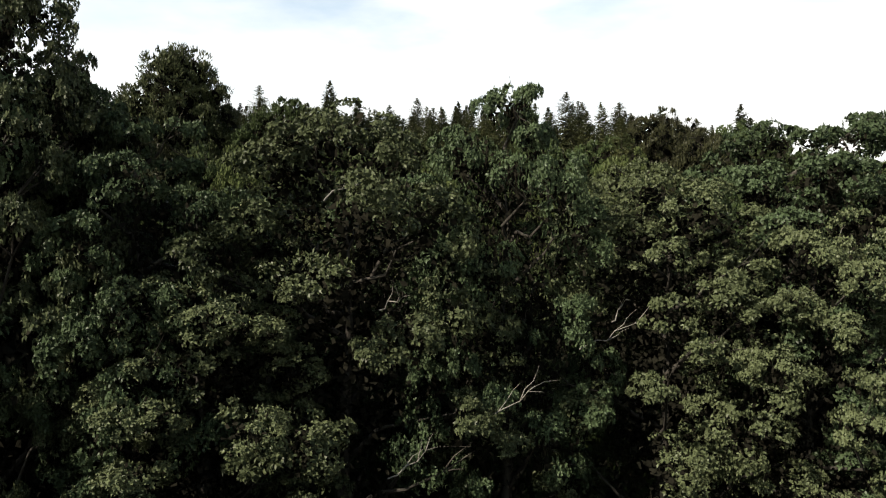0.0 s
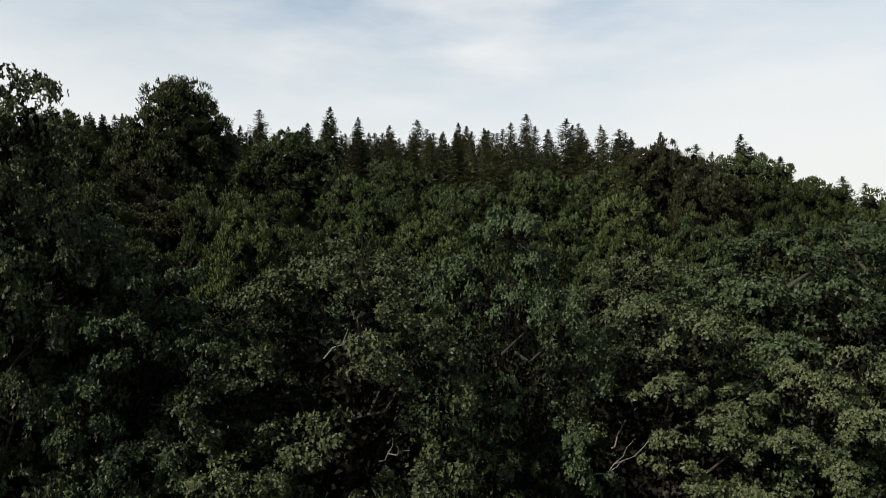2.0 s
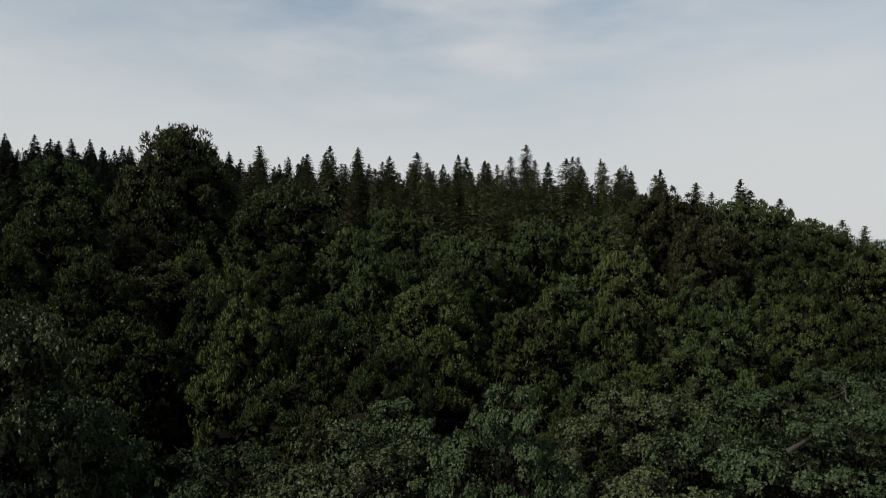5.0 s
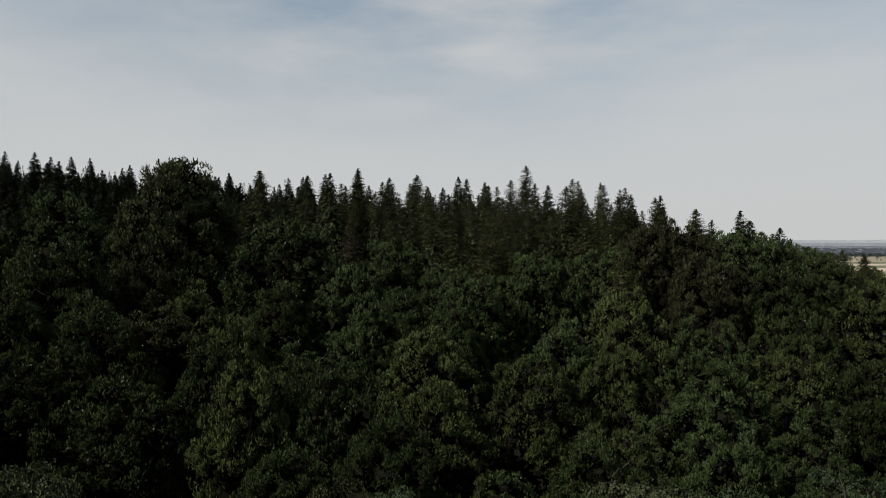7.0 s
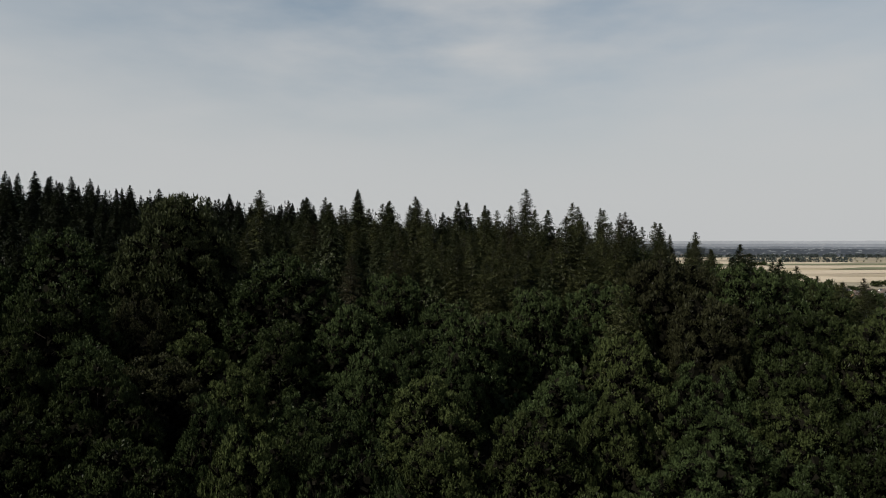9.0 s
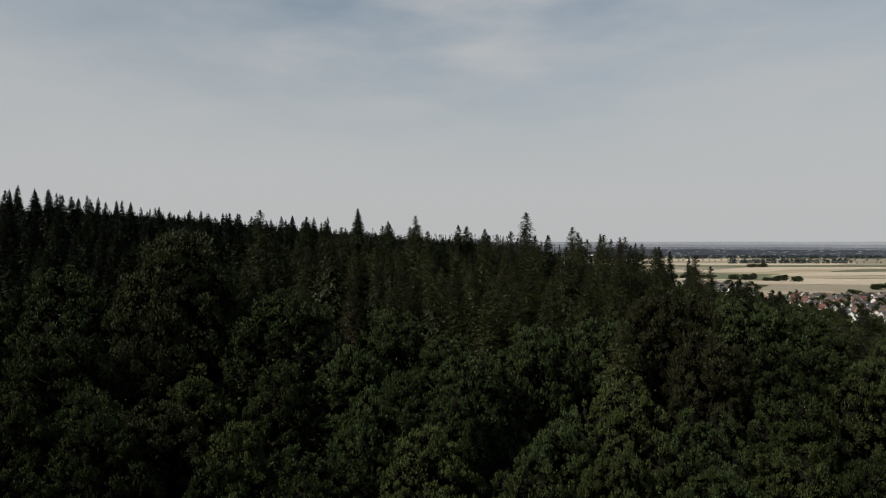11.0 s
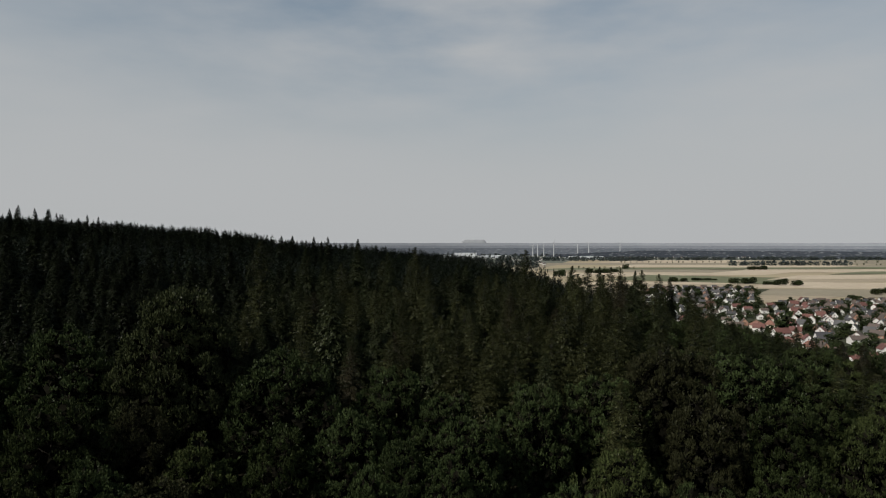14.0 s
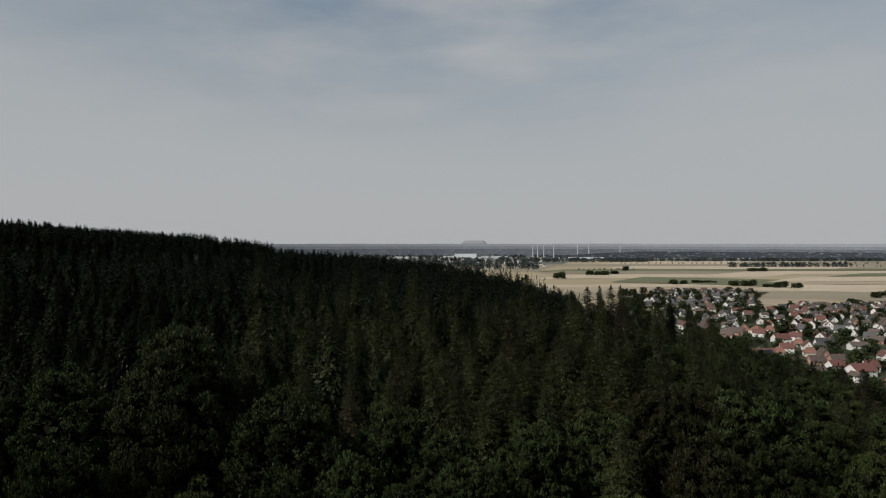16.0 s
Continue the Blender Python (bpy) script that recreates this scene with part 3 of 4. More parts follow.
# conifers over the crest; the height of their tops across the slope
CANOPY_X, CANOPY_Z = (-80, -60, -25, -5, 5, 30, 45, 60), (77.8, 77.0, 76.4, 75.2, 72.4, 70.6, 69.0, 66.0)
count, far = 0, []
y = 102.0
while y < 340:
    x = -(0.68 * y + 10)
    while x < 0.62 * y + 10:
        px, py = x + rnd.uniform(-1.8, 1.8), y + rnd.uniform(-1.8, 1.8)
        x += 5.0
        zg = float(ground(px, py))
        if zg < PLAIN + 4 or (py > 240 and px > 0.25 * py + 20):
            continue
        if not free(px, py, 3.8):
            continue
        leafy = px > 40 and rnd.random() < 0.6
        most = 17.0 - (2.0 if py > 190 and px > -70 else 0.0) + 7.5 * min(1.0, max(0.0, (px + 20) / 50)) * (1.0 if px < 48 else 0.1)
        if py < 134 and px > 10:
            most = 18.0
        if 148 < py < 196 and -80 < px < 64:
            tall = float(np.interp(px, CANOPY_X, CANOPY_Z)) - rnd.uniform(0.0, 2.6) - zg
        elif py >= 196:
            tall = most - rnd.uniform(1.2, 4.6)
        else:
            tall = most + 1.0 - rnd.uniform(0, 3.5)
        tall = rnd.uniform(13, 17) if leafy else tall
        if count < 300:
            count += 1
            if leafy:
                planted(broad_far[kind_at(px)], px, py, zg + tall, 17.0, rnd.uniform(0.7, 0.95), rnd.uniform(0, 360))
            else:
                kin = dark_spruces if px < -38 else spruces if rnd.random() < (0.85 if px < -25 else 0.35 if px < 12 else 0.2) else larches[:2] if rnd.random() < (0.75 if px < 12 else 0.4) else larches
                planted(rnd.choice(kin), px, py, zg + tall, 22.0, rnd.uniform(0.8, 1.05), rnd.uniform(0, 360))
        else:
            far.append((px, py, zg, tall))
    y += 4.8
# broadleaf wood on the hill's foot above the village
y = 205.0
while y < 345:
    x = 0.37 * y
    while x < 0.70 * y:
        px, py = x + rnd.uniform(-2.5, 2.5), y + rnd.uniform(-2.5, 2.5)
        x += 8.6
        zg = float(ground(px, py))
        if zg > PLAIN + 6 and free(px, py, 6.0):
            planted(broad_far[rnd.choices((0, 1, 2, 3), (3, 2, 4, 1))[0]], px, py, zg + rnd.uniform(12.0, 17.0), 17.0, rnd.uniform(0.75, 1.0), rnd.uniform(0, 360))
    y += 8.6
# unseen trees added behind and beside the clearing, to block the low sky's light
for k in range(18):
    a = math.pi * (0.6 + 0.8 * (k + 0.5) / 18)
    d = rnd.uniform(17, 24) if k % 2 else rnd.uniform(26, 38)
    x, y = d * math.sin(a), d * math.cos(a)
    planted(broad_far[k % 3], x, y, float(ground(x, y)) + rnd.uniform(15, 19), 17.0, rnd.uniform(0.8, 1.0), rnd.uniform(0, 360))
for proto in (*oaks, *dark_spruces, crest_spruce, *broad_near, *broad, *broad_far, *spruces, *larches, beech):
    for c in (*proto.children, proto):
        bpy.data.objects.remove(c)


def far_wood(name, spots, arrays, mat, label, nominal):
    """Many small trees too far off to count, as one mesh."""
    v0, f0 = arrays
    k = len(spots)
    s = np.array(spots)
    rng = np.random.default_rng(9)
    a, wide = rng.uniform(0, 6.28, k), rng.uniform(0.8, 1.15, k)
    c, n = np.cos(a)[:, None] * wide[:, None], np.sin(a)[:, None] * wide[:, None]
    v = np.empty((k, len(v0), 3))
    v[:, :, 0] = s[:, :1] + v0[None, :, 0] * c - v0[None, :, 1] * n
    v[:, :, 1] = s[:, 1:2] + v0[None, :, 0] * n + v0[None, :, 1] * c
    v[:, :, 2] = s[:, 2:3] + v0[None, :, 2] * (s[:, 3:4] / nominal)
    f = (f0[None] + np.arange(k)[:, None, None] * len(v0)).reshape(-1, 4)
    return tagged(new(name, mesh_of(name, v.reshape(-1, 3), f, mat)), label, "wood", kind="stuff")


rng = np.random.default_rng(4)
far_spruce = conifer_arrays(rng, 20.0, 3.2, 5.0, 20, 8, 1, 0.8, thin=0.45, broad=0.5, droop=0.6, hang=1.0, taper=0.98)
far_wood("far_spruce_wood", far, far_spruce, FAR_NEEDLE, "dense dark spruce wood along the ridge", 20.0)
ridge_spots = []
for _ in range(3000):
    y = rnd.uniform(470, 1120)
    x = -rnd.uniform(0.25, 0.72) * y
    zg = float(ground(x, y))
    if zg > 20:
        ridge_spots.append((x, y, zg, rnd.uniform(15.5, 22.5) - max(0.0, 4.0 * (x / y + 0.36) / 0.11)))
for _ in range(520):
    y = rnd.uniform(340, 480)
    x = rnd.uniform(-0.26, 0.2) * y
    zg = float(ground(x, y))
    ridge_spots.append((x, y, zg, rnd.uniform(11.5, 15.5)))
ridge_tree = conifer_arrays(rng, 19.4, 3.6, 7.0, 17, 7, 0, 1.0, broad=0.75, droop=0.8, taper=0.72)
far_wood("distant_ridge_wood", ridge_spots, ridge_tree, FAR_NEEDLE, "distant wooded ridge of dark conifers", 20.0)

# brambles and saplings on the wood's floor
floor_spots = []
for _ in range(2600):
    y = rnd.uniform(30, 150)
    x = rnd.uniform(-0.7, 0.7) * y
    floor_spots.append((x, y, float(ground(x, y)) - 0.3, rnd.uniform(2.0, 5.5)))
d = unit(rng.normal(0, 1, (26, 3)) + np.array((0, 0, 0.6)))
bush = blades(d * np.array((1.5, 1.5, 1.6)) + np.array((0, 0, 1.3)), np.cross(d, rng.normal(0, 1, (26, 3))), rng.normal(0, 1, (26, 3)), np.full(26, 1.0), np.full(26, 0.7))
far_wood("undergrowth", floor_spots, bush, BROAD_LEAF, "low tangled undergrowth between the trees", 3.0)


# ---- the village below the hill ----
def box(x0, x1, y0, y1, z0, z1):
    v = [(x, y, z) for z in (z0, z1) for x, y in ((x0, y0), (x1, y0), (x1, y1), (x0, y1))]
    return v, [(0, 3, 2, 1), (4, 5, 6, 7), (0, 1, 5, 4), (1, 2, 6, 5), (2, 3, 7, 6), (3, 0, 4, 7)]


def roof_shape(w, l, eave, ridge, hip, over=0.6, thick=0.3):
    """A pitched roof of two or four slopes, with thickness and eaves."""
    a, b = w / 2 + over, l / 2 + over
    c = b - hip
    drop = (ridge - eave) * over / (w / 2)
    top = [(-a, -b, eave - drop), (a, -b, eave - drop), (a, b, eave - drop), (-a, b, eave - drop), (0, -c, ridge), (0, c, ridge)]
    v = [(x, y, z + thick) for x, y, z in top] + top
    up = [(0, 4, 5, 3), (1, 2, 5, 4)]
    ends = [(0, 1, 4), (2, 3, 5)] if hip > 0.1 else []
    f = up + ends + [tuple(i + 6 for i in reversed(q)) for q in up + ends]
    rim = [0, 1, 2, 3] if hip > 0.1 else [0, 4, 1, 2, 5, 3]
    f += [(rim[i], rim[i - 1], rim[i - 1] + 6, rim[i] + 6) for i in range(len(rim))]
    return v, f


def wall_shape(w, l, eave, ridge, hip):
    a, b = w / 2, l / 2
    v = [(-a, -b, -1), (a, -b, -1), (a, b, -1), (-a, b, -1), (-a, -b, eave), (a, -b, eave), (a, b, eave), (-a, b, eave)]
    f = [(0, 1, 5, 4), (1, 2, 6, 5), (2, 3, 7, 6), (3, 0, 4, 7), (0, 3, 2, 1)]
    if hip < 0.1:
        v += [(0, -b, ridge), (0, b, ridge)]
        f += [(4, 5, 8), (6, 7, 9)]
    return v, f


RENDER_WHITE = material("white_render", (0.44, 0.43, 0.415), (0.57, 0.56, 0.54), rough=0.9, scale=0.4, random_part=0.3)
RENDER_CREAM = material("cream_render", (0.42, 0.38, 0.32), (0.54, 0.49, 0.42), rough=0.9, scale=0.4, random_part=0.3)
BRICK_WALL = material("brick_wall", (0.20, 0.11, 0.08), (0.30, 0.18, 0.13), rough=0.9, scale=1.0, random_part=0.3)
TILE_RED = material("red_tile", (0.07, 0.030, 0.025), (0.13, 0.056, 0.046), rough=0.75, scale=0.8, random_part=0.5)
TILE_ORANGE = material("orange_tile", (0.125, 0.06, 0.043), (0.19, 0.095, 0.07), rough=0.75, scale=0.8, random_part=0.4)
TILE_DARK = material("dark_tile", (0.022, 0.022, 0.025), (0.060, 0.058, 0.060), rough=0.6, scale=0.8, random_part=0.5)
TILE_BROWN = material("brown_tile", (0.048, 0.036, 0.030), (0.088, 0.068, 0.058), rough=0.75, scale=0.8, random_part=0.5)
PANE = material("window_pane", (0.015, 0.018, 0.022), (0.04, 0.045, 0.05), rough=0.15, specular=0.6)
FRAME_WHITE = material("window_frame", (0.7, 0.7, 0.7), (0.8, 0.8, 0.8), rough=0.5)
DOOR_WOOD = material("door_wood", (0.10, 0.055, 0.03), (0.18, 0.10, 0.055), rough=0.6)
CHIMNEY = material("chimney_brick", (0.16, 0.09, 0.07), (0.28, 0.17, 0.13), rough=0.9)
SOLAR = material("solar_panel", (0.012, 0.014, 0.022), (0.03, 0.034, 0.045), rough=0.2, specular=0.6)


def house(w, l, eave, ridge, hip, wall, roof, label, solar=False, near=True):
    root = tagged(new("house"), label, "house", "houses of the village")
    part("wall", mesh_of("wall", *wall_shape(w, l, eave, ridge, hip), wall), root)
    top = part("roof", mesh_of("roof", *roof_shape(w, l, eave, ridge, hip), roof), root)
    part("chimney", mesh_of("chimney", *box(0.6, 1.3, l * 0.16, l * 0.16 + 0.7, eave + 1, ridge + 1.0), CHIMNEY), top)
    glass, rim = mesh_of("window", *box(-0.6, 0.6, -0.06, 0.06, 0, 1.35), PANE), mesh_of("frame", *joined([box(-0.72, 0.72, -0.09, 0.0, -0.14, -0.003), box(-0.72, -0.603, -0.09, 0.0, 0, 1.35), box(0.603, 0.72, -0.09, 0.0, 0, 1.35), box(-0.72, 0.72, -0.09, 0.0, 1.353, 1.47)]), FRAME_WHITE)
    floors = (0.9, 3.4) if eave > 4 else (0.9,)
    places = [(sx * (w / 2), y, z, 90 * sx) for sx in (-1, 1) for z in floors for y in (-l * 0.3, 0.0, l * 0.3)]
    places += [(x, -l / 2, z, 0) for z in floors for x in (-w * 0.25, w * 0.25)] + ([(0, -l / 2, eave + 0.2, 0)] if hip < 0.1 else [])
    for x, y, z, a in places if near else places[0:6:2] + places[-2:]:
        win = part("window", glass, root)
        win.matrix_local = pose(x, y, z, 0, 0, a)
        if near:
            part("frame", rim, win)
    door = part("door", mesh_of("door", *box(-0.5, 0.5, -0.07, 0.07, 0, 2.05), DOOR_WOOD), root)
    door.matrix_local = pose(0, -l / 2, 0, 0, 0, 0)
    if solar:
        slope = math.degrees(math.atan2(ridge - eave, w / 2))
        panel = part("solar_panel", mesh_of("solar_panel", *box(-w * 0.22, w * 0.22, -l * 0.36, l * 0.36, 0.36, 0.44), SOLAR), root, "dark solar panel on the roof slope")
        panel.matrix_local = pose(-w / 4, 0, (eave + ridge) / 2, 0, -slope, 0)
    return root


def house_kinds(near):
    return [
        house(10.0, 13.0, 3.2, 8.0, 0.0, RENDER_WHITE, TILE_DARK, "white rendered house with a dark gabled roof", near=near),
        house(11.0, 14.0, 5.2, 9.6, 0.0, RENDER_WHITE, TILE_RED, "two-storey white house with a red tiled roof", near=near),
        house(11.5, 12.0, 4.4, 8.6, 4.2, RENDER_CREAM, TILE_ORANGE, "cream house with an orange hipped roof", near=near),
        house(10.0, 15.0, 4.0, 8.6, 0.0, BRICK_WALL, TILE_BROWN, "brick house with a brown gabled roof", near=near),
        house(9.5, 12.0, 5.2, 8.2, 0.0, RENDER_WHITE, TILE_BROWN, "tall white house with a brown roof", near=near),
        house(10.5, 15.0, 3.4, 8.4, 0.0, RENDER_CREAM, TILE_RED, "cream house with red tiles and solar panels", True, near),
        house(10.0, 12.0, 3.6, 7.2, 3.6, RENDER_WHITE, TILE_DARK, "white bungalow with a dark hipped roof", near=near),
    ]


HOUSES, FAR_HOUSES = house_kinds(True), house_kinds(False)
town = random.Random(23)
garden = []
# distance near and far, sideways share near and far, spacing, house kinds, share left to gardens
QUARTERS = [
    (990, 1330, 0.30, 0.455, 17.0, (0, 0, 0, 6, 4, 0, 0, 3), 0.10), (700, 975, 0.335, 0.50, 19.0, (2, 3, 4, 4, 0, 1, 0), 0.34),
    (690, 1030, 0.51, 0.68, 16.5, (0, 4, 4, 6, 3, 1, 0), 0.2), (560, 690, 0.41, 0.54, 21.0, (2, 3, 5, 1), 0.4), (450, 680, 0.545, 0.68, 20.0, (3, 1, 4, 3, 0), 0.34),
]
# the larger houses at the wood's foot: x, y, turn, kind, size
FOOT = [(239, 558, 20, 2, 1.15), (262, 556, 95, 5, 1.2), (252, 628, 80, 3, 1.2), (326, 706, 15, 2, 1.0), (300, 698, 60, 3, 1.0), (296, 482, 100, 1, 1.15), (364, 596, 85, 4, 1.2), (268, 746, 30, 1, 1.0), (348, 622, 80, 0, 1.05), (318, 640, 95, 1, 1.0)]
for hx, hy, turn, k, size in FOOT:
    copy_thing((HOUSES if hy < 640 else FAR_HOUSES)[k], pose(hx, hy, float(ground(hx, hy)), 0, 0, turn) @ Matrix.Diagonal((size, size, 0.95, 1)))
shrubs = []
for near, away, s0, s1, gap, kinds, green in QUARTERS:
    sites = [f[:2] for f in FOOT]
    for _ in range(1500):
        hy = town.uniform(near, away)
        hx = town.uniform(s0, s1) * hy
        if ground(hx, hy) > PLAIN + 5 or any((hx - a) ** 2 + (hy - b) ** 2 < gap * gap for a, b in sites):
            continue
        sites.append((hx, hy))
    for hx, hy in sites[len(FOOT):]:
        shrubs += [(hx + town.uniform(-0.6, 0.6) * gap, hy + town.uniform(-0.6, 0.6) * gap, float(ground(hx, hy)), town.uniform(1.6, 5.0)) for _ in range(10)]
        if town.random() < green:
            garden.append((hx, hy))
            continue
        if town.random() < 0.6:
            garden.append((hx + gap * 0.45, hy + gap * town.uniform(-0.4, 0.4)))
        street = 25 * math.sin(hx / 90) + 20 * math.cos(hy / 70)
        copy_thing((HOUSES if hy < 640 else FAR_HOUSES)[town.choice(kinds)], pose(hx, hy, float(ground(hx, hy)), 0, 0, street + town.choice((0, 90, 180, 270)) + town.uniform(-5, 5)) @ Matrix.Diagonal((0.76, 0.76, town.uniform(0.82, 1.0), 1)))
for proto in HOUSES + FAR_HOUSES:
    for c in (*proto.children_recursive, proto):
        bpy.data.objects.remove(c)

small_trees = [
    tagged(tree("garden_tree", 81 + k, 3.2, 9.0, 1.5, 16, 1.5, 6, 6, (1.0, 0.65), m, shape=s, base_r=0.16, share=0.0, heart=(30, 1.6), core=(4, 1.0)), lab, "tree", "trees among the houses")
    for k, (m, s, lab) in enumerate(((BROAD_LEAF, 0.0, "round dark green garden tree"), (BROAD_LEAF, 0.7, "pointed dark garden conifer"), (LIGHT_LEAF, 0.2, "bushy light green garden tree")))
]
for x, y in garden:
    if len(garden) > 0 and ground(x, y) < PLAIN + 5:
        planted(town.choice(small_trees), x, y, float(ground(x, y)) + town.uniform(6, 11.5), 9.0, town.uniform(0.9, 1.6), town.uniform(0, 360))
planted(small_trees[1], 338, 672, float(ground(338, 672)) + 21, 9.0, 2.6, 0)
planted(small_trees[1], 306, 500, float(ground(306, 500)) + 17, 9.0, 2.2, 0)
for _ in range(34):
    y = town.uniform(760, 1260)
    x = town.uniform(0.262, 0.315) * y
    planted(town.choice(small_trees), x, y, float(ground(x, y)) + town.uniform(9, 15), 9.0, town.uniform(1.5, 2.4), town.uniform(0, 360))
# clumps and hedges out in the fields: distance, sideways share, height, spread
CLUMPS = [
    (1560, 0.338, 13, 4.0), (1570, 0.352, 11, 3.2), (1500, 0.426, 15, 3.6), (1490, 0.440, 14, 3.2), (1500, 0.457, 16, 3.2), (1460, 0.478, 9, 3.4),
    (1440, 0.497, 17, 3.6), (1425, 0.518, 13, 4.0), (1450, 0.487, 8, 3.4), (1620, 0.375, 8, 5.0), (1630, 0.39, 7, 5.0), (2250, 0.452, 16, 5.0), (2260, 0.468, 18, 5.0),
    (2300, 0.27, 20, 3.0), (2080, 0.255, 12, 6.0), (1990, 0.22, 16, 7.0), (2000, 0.235, 15, 7.0), (1800, 0.17, 22, 5.0), (1180, 0.635, 12, 3.0), (1190, 0.65, 14, 3.4), (1020, 0.605, 13, 2.6),
]
for y, s, tall, spread in CLUMPS:
    for k in range(max(2, round(spread))):
        x, d = s * y + town.uniform(-2.6, 2.6) * spread, y + town.uniform(-5, 5)
        tagged(planted(town.choice(small_trees[::2]), x, d, float(ground(x, d)) + tall * town.uniform(0.7, 1.0), 9.0, town.uniform(1.3, 1.9), town.uniform(0, 360)), group="trees in the fields")
AVENUE = []
for y, s0, s1, n in ((3080, 0.26, 0.66, 46), (2700, 0.42, 0.66, 18), (2350, 0.20, 0.29, 12)):
    for k in range(n):
        s = s0 + (s1 - s0) * (k + town.uniform(-0.25, 0.25)) / n
        AVENUE.append((s * y, y + town.uniform(-12, 12), float(ground(s * y, y)), town.uniform(6, 11)))
d = unit(rng.normal(0, 1, (40, 3)))
far_crown = blades(d * np.array((3.0, 3.0, 4.0)) + np.array((0, 0, 5.0)), np.cross(d, rng.normal(0, 1, (40, 3))), rng.normal(0, 1, (40, 3)), np.full(40, 2.6), np.full(40, 2.0))
far_wood("garden_shrubs", shrubs, bush, BROAD_LEAF, "hedges and shrubs between the houses", 3.0)
far_wood("avenue_trees", AVENUE, far_crown, BROAD_LEAF, "rows of dark trees along the field roads", 10.0)
for proto in small_trees:
    for c in (*proto.children, proto):
        bpy.data.objects.remove(c)

# ---- fields and the far plain ----
GARDEN = material("garden_ground", (0.018, 0.024, 0.012), (0.062, 0.06, 0.04), rough=0.95, scale=0.02, specular=0.1, fine=8)
GREEN_CROP = material("green_crop", (0.09, 0.095, 0.055), (0.125, 0.13, 0.08), rough=0.95, scale=0.006, specular=0.1, fine=12)
STUBBLE = material("stubble", (0.307, 0.257, 0.188), (0.415, 0.349, 0.267), rough=0.95, scale=0.005, specular=0.1, fine=14)
DRY_GRASS = material("dry_grass", (0.228, 0.189, 0.136), (0.307, 0.257, 0.186), rough=0.95, scale=0.006, specular=0.1, fine=14)
OLIVE = material("olive_pasture", (0.177, 0.155, 0.113), (0.232, 0.203, 0.151), rough=0.95, scale=0.006, specular=0.1, fine=14)
GREY_GREEN = material("grey_meadow", (0.08, 0.085, 0.07), (0.125, 0.13, 0.11), rough=0.95, scale=0.004, specular=0.1, fine=10)


def field(near, away, s0, s1, mat, label, lift=0.5, skew=0.0):
    """A four-sided field laid over the plain."""
    t, u = np.meshgrid(np.linspace(0, 1, 9), np.linspace(0, 1, 5))
    y = near + (away - near) * u + skew * (t - 0.5)
    x = (s0 + (s1 - s0) * t + 0.05 * u - 0.025) * y
    v = np.stack([x, y, ground(x, y) + lift], axis=-1).reshape(-1, 3)
    i = (np.arange(4)[:, None] * 9 + np.arange(8)[None]).ravel()
    return tagged(new("field", mesh_of("field", v, np.stack([i, i + 1, i + 10, i + 9], axis=1), mat)), label, "field", kind="structure")


field(430, 985, 0.30, 0.80, GARDEN, "gardens and lawns between the houses", 0.45)
field(985, 1345, 0.29, 0.455, GARDEN, "gardens between the newer houses", 0.9, -70)
field(1030, 1150, 0.40, 0.56, DRY_GRASS, "dry brownish grass beside the houses", 0.6, -40)
field(1150, 1330, 0.15, 0.72, OLIVE, "wide field of short olive grass", 0.5, -90)
field(1330, 1470, 0.10, 0.47, DRY_GRASS, "mown field of dry grass", 0.5, 60)
field(1330, 1540, 0.47, 0.72, STUBBLE, "pale stubble field", 0.5, -60)
field(1470, 1560, 0.10, 0.47, STUBBLE, "pale stubble strip", 0.5, 40)
field(1560, 1820, 0.27, 0.50, GREEN_CROP, "green crop strip between stubble fields", 0.8, -170)
field(1570, 1700, 0.50, 0.80, DRY_GRASS, "dry mown field", 0.7, 60)
field(1700, 1930, 0.50, 0.80, STUBBLE, "golden stubble field", 0.9, 90)
field(1850, 2080, 0.16, 0.50, STUBBLE, "long golden stubble field", 0.6, 120)
field(1960, 2150, 0.59, 0.80, GREEN_CROP, "green crop field", 1.1, 60)
field(2090, 2300, 0.16, 0.42, OLIVE, "olive pasture strip", 1.0, -90)
field(2080, 2300, 0.42, 0.80, STUBBLE, "golden stubble field", 0.6)
field(2300, 2480, 0.16, 0.80, GREEN_CROP, "dark green strip of beet", 1.2, 120)
field(2480, 2760, 0.26, 0.60, STUBBLE, "pale stubble strip", 0.6, -120)
field(2500, 2760, 0.60, 0.80, OLIVE, "olive pasture", 0.8)
field(2790, 3060, 0.16, 0.80, OLIVE, "olive pasture before the avenue", 0.6, 80)
field(3100, 3560, 0.25, 0.44, STUBBLE, "pale far stubble field", 0.6)
field(3100, 3560, 0.44, 0.80, OLIVE, "far pasture", 0.6)
field(3000, 4870, -0.5, 0.20, GREY_GREEN, "grey-green far plain with scattered houses", 0.9)
field(2200, 3000, -0.5, 0.16, OLIVE, "dull pasture towards the far town", 0.7, 80)
field(3600, 4870, 0.16, 0.85, GREY_GREEN, "grey-green far plain", 0.5)

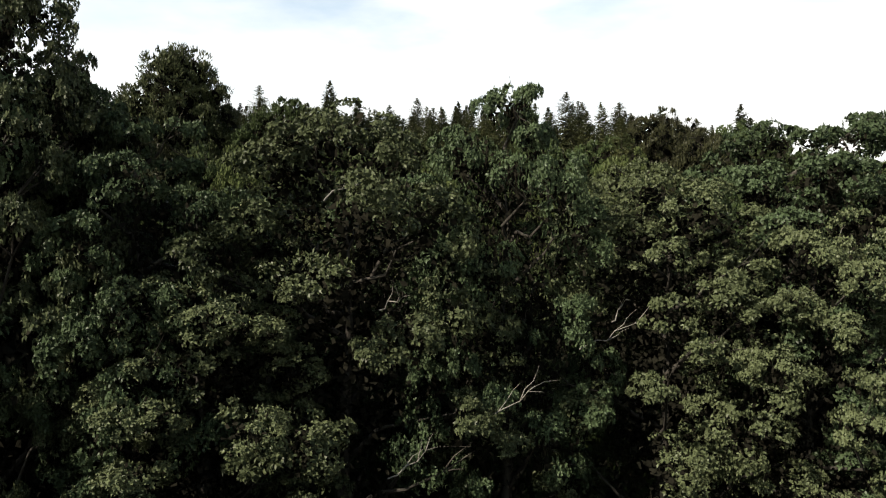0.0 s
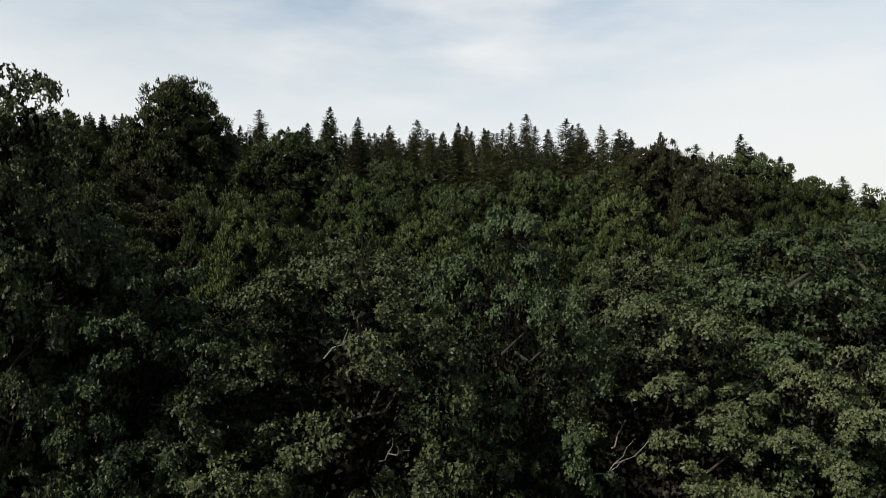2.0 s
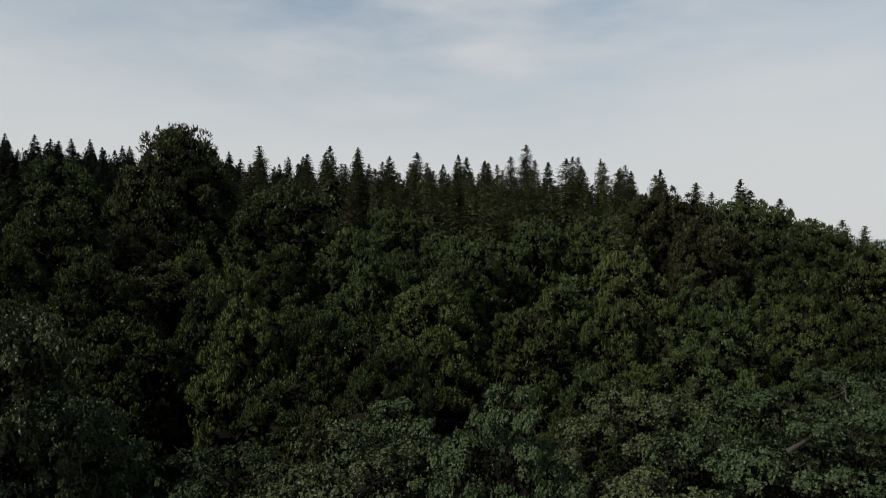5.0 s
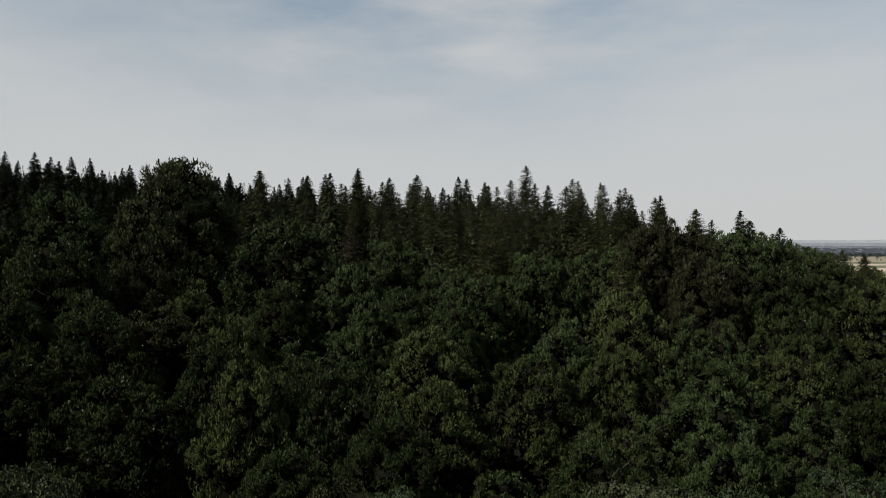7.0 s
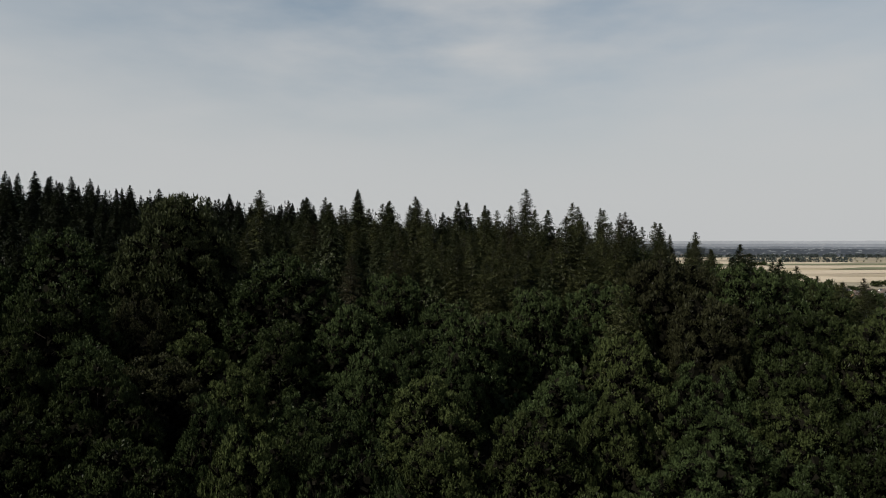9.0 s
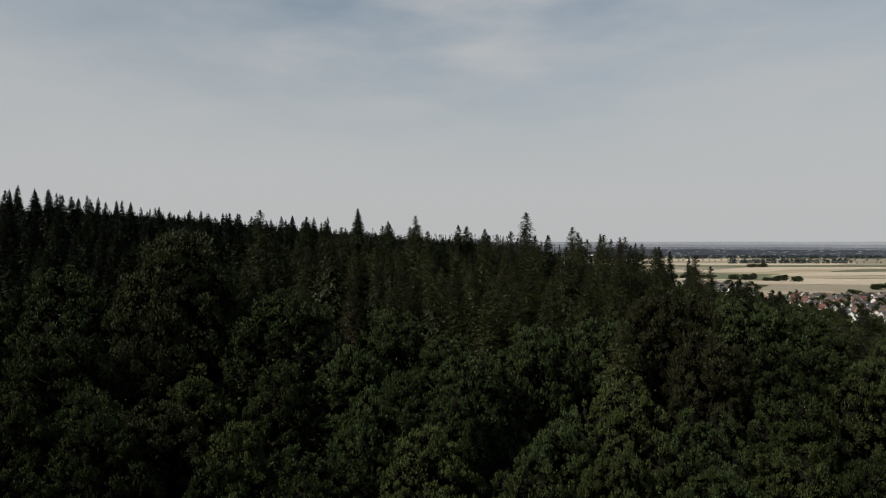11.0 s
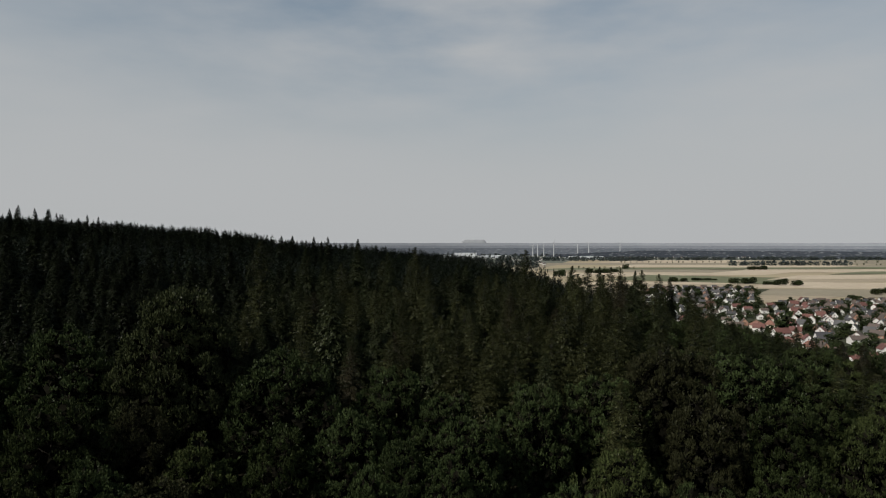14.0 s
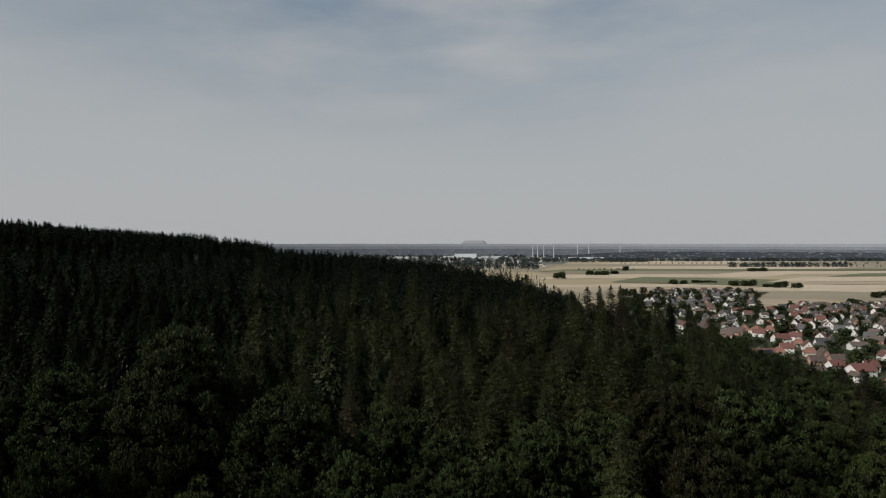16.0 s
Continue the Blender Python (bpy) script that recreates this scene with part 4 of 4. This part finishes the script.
rng = np.random.default_rng(12)
d = unit(rng.normal(0, 1, (20, 3)) + np.array((0, 0, 0.7)))
far_clump = blades(d * np.array((5, 5, 5)) + np.array((0, 0, 5.5)), np.cross(d, rng.normal(0, 1, (20, 3))), rng.normal(0, 1, (20, 3)), np.full(20, 8.0), np.full(20, 6.5))
belt = []
for near, away, s0, s1, n in ((3500, 3620, 0.27, 0.80, 300), (3350, 3700, 0.12, 0.30, 160), (4450, 4700, -0.2, 0.8, 240), (2400, 3300, -0.3, 0.14, 420), (3300, 4500, -0.35, 0.12, 420), (2680, 2740, 0.42, 0.6, 60)):
    for _ in range(n):
        y = town.uniform(near, away)
        x = town.uniform(s0, s1) * y
        belt.append((x, y, float(ground(x, y)), town.uniform(9, 17)))
# leaf colour made paler and bluer, with the haze of distance put in
HAZY_LEAF = leaf_material("hazy_leaf", (0.020, 0.026, 0.026), (0.046, 0.056, 0.054))
far_wood("distant_wood", belt, far_clump, HAZY_LEAF, "distant dark woods and hedges across the plain", 11.0)

boxes = []
for _ in range(330):
    y = town.uniform(2700, 4700)
    x = town.uniform(-0.32, 0.15) * y if town.random() < 0.7 else town.uniform(0.16, 0.8) * town.uniform(4000, 4700)
    y = max(y, 4000) if x > 0.18 * y else y
    w, l, h = town.uniform(6, 10), town.uniform(8, 16), town.uniform(4, 7)
    v, f = wall_shape(w, l, h, h + 3.5, 0)
    rv, rf = roof_shape(w, l, h, h + 3.5, 0)
    a = town.uniform(0, 3.14)
    z = float(ground(x, y))
    turned = lambda q: [(x + px * math.cos(a) - py * math.sin(a), y + px * math.sin(a) + py * math.cos(a), z + pz) for px, py, pz in q]
    boxes.append((turned(v), f, turned(rv), rf))
tagged(new("distant_town", mesh_of("distant_town", *joined([(v, f) for v, f, _, _ in boxes]), RENDER_WHITE)), "scattered pale walls of a distant town", "town", kind="stuff")
tagged(new("distant_roofs", mesh_of("distant_roofs", *joined([(v, f) for _, _, v, f in boxes]), TILE_BROWN)), "scattered brown roofs of a distant town", "town", kind="stuff")

HALL_WHITE = material("hall_cladding", (0.42, 0.44, 0.46), (0.54, 0.56, 0.58), rough=0.6, scale=0.02)
# white of the turbines, greyed in the colour to stand for haze
HAZED_TURBINE = material("hazed_turbine_white", (0.30, 0.31, 0.32), (0.36, 0.37, 0.38), rough=0.6, scale=0.02)
HALL_GREY = material("hall_grey", (0.30, 0.32, 0.34), (0.42, 0.44, 0.46), rough=0.6, scale=0.02)
# distance, sideways share, width, depth, height, pale or grey
HALLS = [
    (4100, 0.033, 130, 60, 30, 0), (4050, 0.070, 110, 60, 17, 1), (4120, 0.010, 90, 50, 16, 1), (4250, 0.085, 150, 50, 12, 0), (4200, -0.06, 160, 60, 10, 0),
    (3900, 0.21, 190, 50, 14, 0), (4420, 0.30, 120, 40, 12, 0), (4500, 0.42, 150, 40, 11, 0), (4600, 0.50, 190, 50, 12, 0), (4650, 0.60, 130, 50, 20, 0), (4450, 0.64, 160, 50, 12, 0), (4550, -0.14, 200, 50, 10, 0),
]
for y, s, w, l, h, grey in HALLS:
    x = s * y
    root = tagged(new("industrial_hall"), ("long white flat-roofed industrial hall", "grey flat-roofed industrial hall")[grey], "industrial hall", "halls on the far plain")
    root.matrix_world = pose(x, y, float(ground(x, y)), 0, 0, 0)
    mats = (HALL_WHITE, HALL_GREY)[grey]
    part("wall", mesh_of("wall", *box(-w / 2, w / 2, -l / 2, l / 2, -1, h), mats), root)
    part("roof", mesh_of("roof", *box(-w / 2 - 0.5, w / 2 + 0.5, -l / 2 - 0.5, l / 2 + 0.5, h + 0.003, h + 0.8), HALL_GREY), root)
    part("annex", mesh_of("annex", *box(-w * 0.62, -w / 2 - 0.003, -l * 0.3, l * 0.3, -1, h * 0.6), HALL_GREY), root)


def turbine(x, y, height, turn):
    root = tagged(new("wind_turbine"), "slender white wind turbine on the far plain", "wind turbine", "wind turbines")
    root.matrix_world = pose(x, y, float(ground(x, y)), 0, 0, turn)
    part("tower", mesh_of("tower", *tube([(0, 0, -1), (0, 0, height * 0.5), (0, 0, height)], [3.4, 2.8, 2.0], 10), HAZED_TURBINE, True), root)
    part("nacelle", mesh_of("nacelle", *box(-1.8, 1.8, -3, 5, height - 1.8, height + 1.8), HAZED_TURBINE), root)
    hub = part("hub", mesh_of("hub", *tube([(0, -5.5, height), (0, -4.2, height), (0, -3.0, height)], [0.4, 1.6, 1.8], 8), HAZED_TURBINE), root)
    for k in range(3):
        a = math.radians(turn * 3 + 120 * k)
        tip = np.array((math.sin(a), 0, math.cos(a))) * 30
        part("blade", mesh_of("blade", *tube([np.array((0, -4.2, height)) + tip * q for q in (0.03, 0.25, 0.6, 1.0)], [0.9, 1.3, 0.8, 0.15], 5), HAZED_TURBINE), hub)


for s, y, h, a in ((0.132, 4500, 74, 10), (0.139, 4550, 76, 25), (0.148, 4450, 82, -15), (0.1627, 4300, 92, 5), (0.198, 4450, 82, 35), (0.214, 4400, 88, -20), (0.260, 4450, 90, 15)):
    turbine(s * y, y, h, a)

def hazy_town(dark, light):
    """Land with haze put into its colours and the pale specks of far towns strewn over it."""
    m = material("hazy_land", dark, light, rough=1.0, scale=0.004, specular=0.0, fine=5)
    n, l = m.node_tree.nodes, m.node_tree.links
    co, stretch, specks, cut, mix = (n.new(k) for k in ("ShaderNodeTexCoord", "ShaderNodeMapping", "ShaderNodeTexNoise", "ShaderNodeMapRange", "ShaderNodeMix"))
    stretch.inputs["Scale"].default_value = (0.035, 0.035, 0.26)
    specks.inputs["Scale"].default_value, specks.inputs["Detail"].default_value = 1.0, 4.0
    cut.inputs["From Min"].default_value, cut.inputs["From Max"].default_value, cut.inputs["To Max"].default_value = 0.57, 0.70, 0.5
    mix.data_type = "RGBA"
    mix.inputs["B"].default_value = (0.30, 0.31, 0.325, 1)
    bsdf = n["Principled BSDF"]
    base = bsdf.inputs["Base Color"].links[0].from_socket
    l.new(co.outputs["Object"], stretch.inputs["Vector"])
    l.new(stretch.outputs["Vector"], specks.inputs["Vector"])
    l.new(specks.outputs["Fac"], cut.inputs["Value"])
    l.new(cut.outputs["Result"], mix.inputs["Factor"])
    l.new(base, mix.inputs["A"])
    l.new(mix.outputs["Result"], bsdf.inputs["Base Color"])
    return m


# upright backdrops at the edge of sight, one behind another, painted paler for haze
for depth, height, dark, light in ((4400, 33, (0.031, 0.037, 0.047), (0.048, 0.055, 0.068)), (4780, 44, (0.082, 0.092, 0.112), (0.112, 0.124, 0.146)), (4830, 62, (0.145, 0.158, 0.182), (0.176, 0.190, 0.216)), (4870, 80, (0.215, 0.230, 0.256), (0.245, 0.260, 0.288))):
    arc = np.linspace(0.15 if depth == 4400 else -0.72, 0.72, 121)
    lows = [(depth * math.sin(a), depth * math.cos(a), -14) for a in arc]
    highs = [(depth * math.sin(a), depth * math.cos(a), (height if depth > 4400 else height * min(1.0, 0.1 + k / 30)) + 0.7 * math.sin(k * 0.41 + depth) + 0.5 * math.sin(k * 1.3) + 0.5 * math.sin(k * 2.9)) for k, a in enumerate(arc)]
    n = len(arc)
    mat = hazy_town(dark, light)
    tagged(new("backdrop", mesh_of("backdrop", lows + highs, [(k, k + 1, n + k + 1, n + k) for k in range(n - 1)], mat, True)), "blue-grey backdrop of far land with haze painted into its colour", "backdrop", kind="structure")

# the pale heap of a mine beyond the town
HEAP = material("heap_rock", (0.20, 0.21, 0.225), (0.26, 0.27, 0.285), rough=1.0, scale=0.01, specular=0.0)
u, v = np.meshgrid(np.linspace(-1, 1, 25), np.linspace(-1, 1, 9))
rise = np.clip(1.25 - 1.3 * np.abs(u) ** 2.2 + 0.08 * np.sin(u * 7), 0, 1) * np.clip(1.3 - 1.3 * np.abs(v), 0, 1)
cells = (np.arange(8)[:, None] * 25 + np.arange(24)[None]).ravel()
heap = mesh_of("spoil_heap", np.stack([150 * u, 12 * v, 116 * rise - 2], axis=-1).reshape(-1, 3), np.stack([cells, cells + 1, cells + 26, cells + 25], axis=1), HEAP, True)
heap_ob = tagged(new("spoil_heap", heap), "pale grey mine spoil heap on the far plain", "spoil heap")
heap_ob.matrix_world = pose(227, 4890, float(ground(227, 4870)), 0, 0, 0)
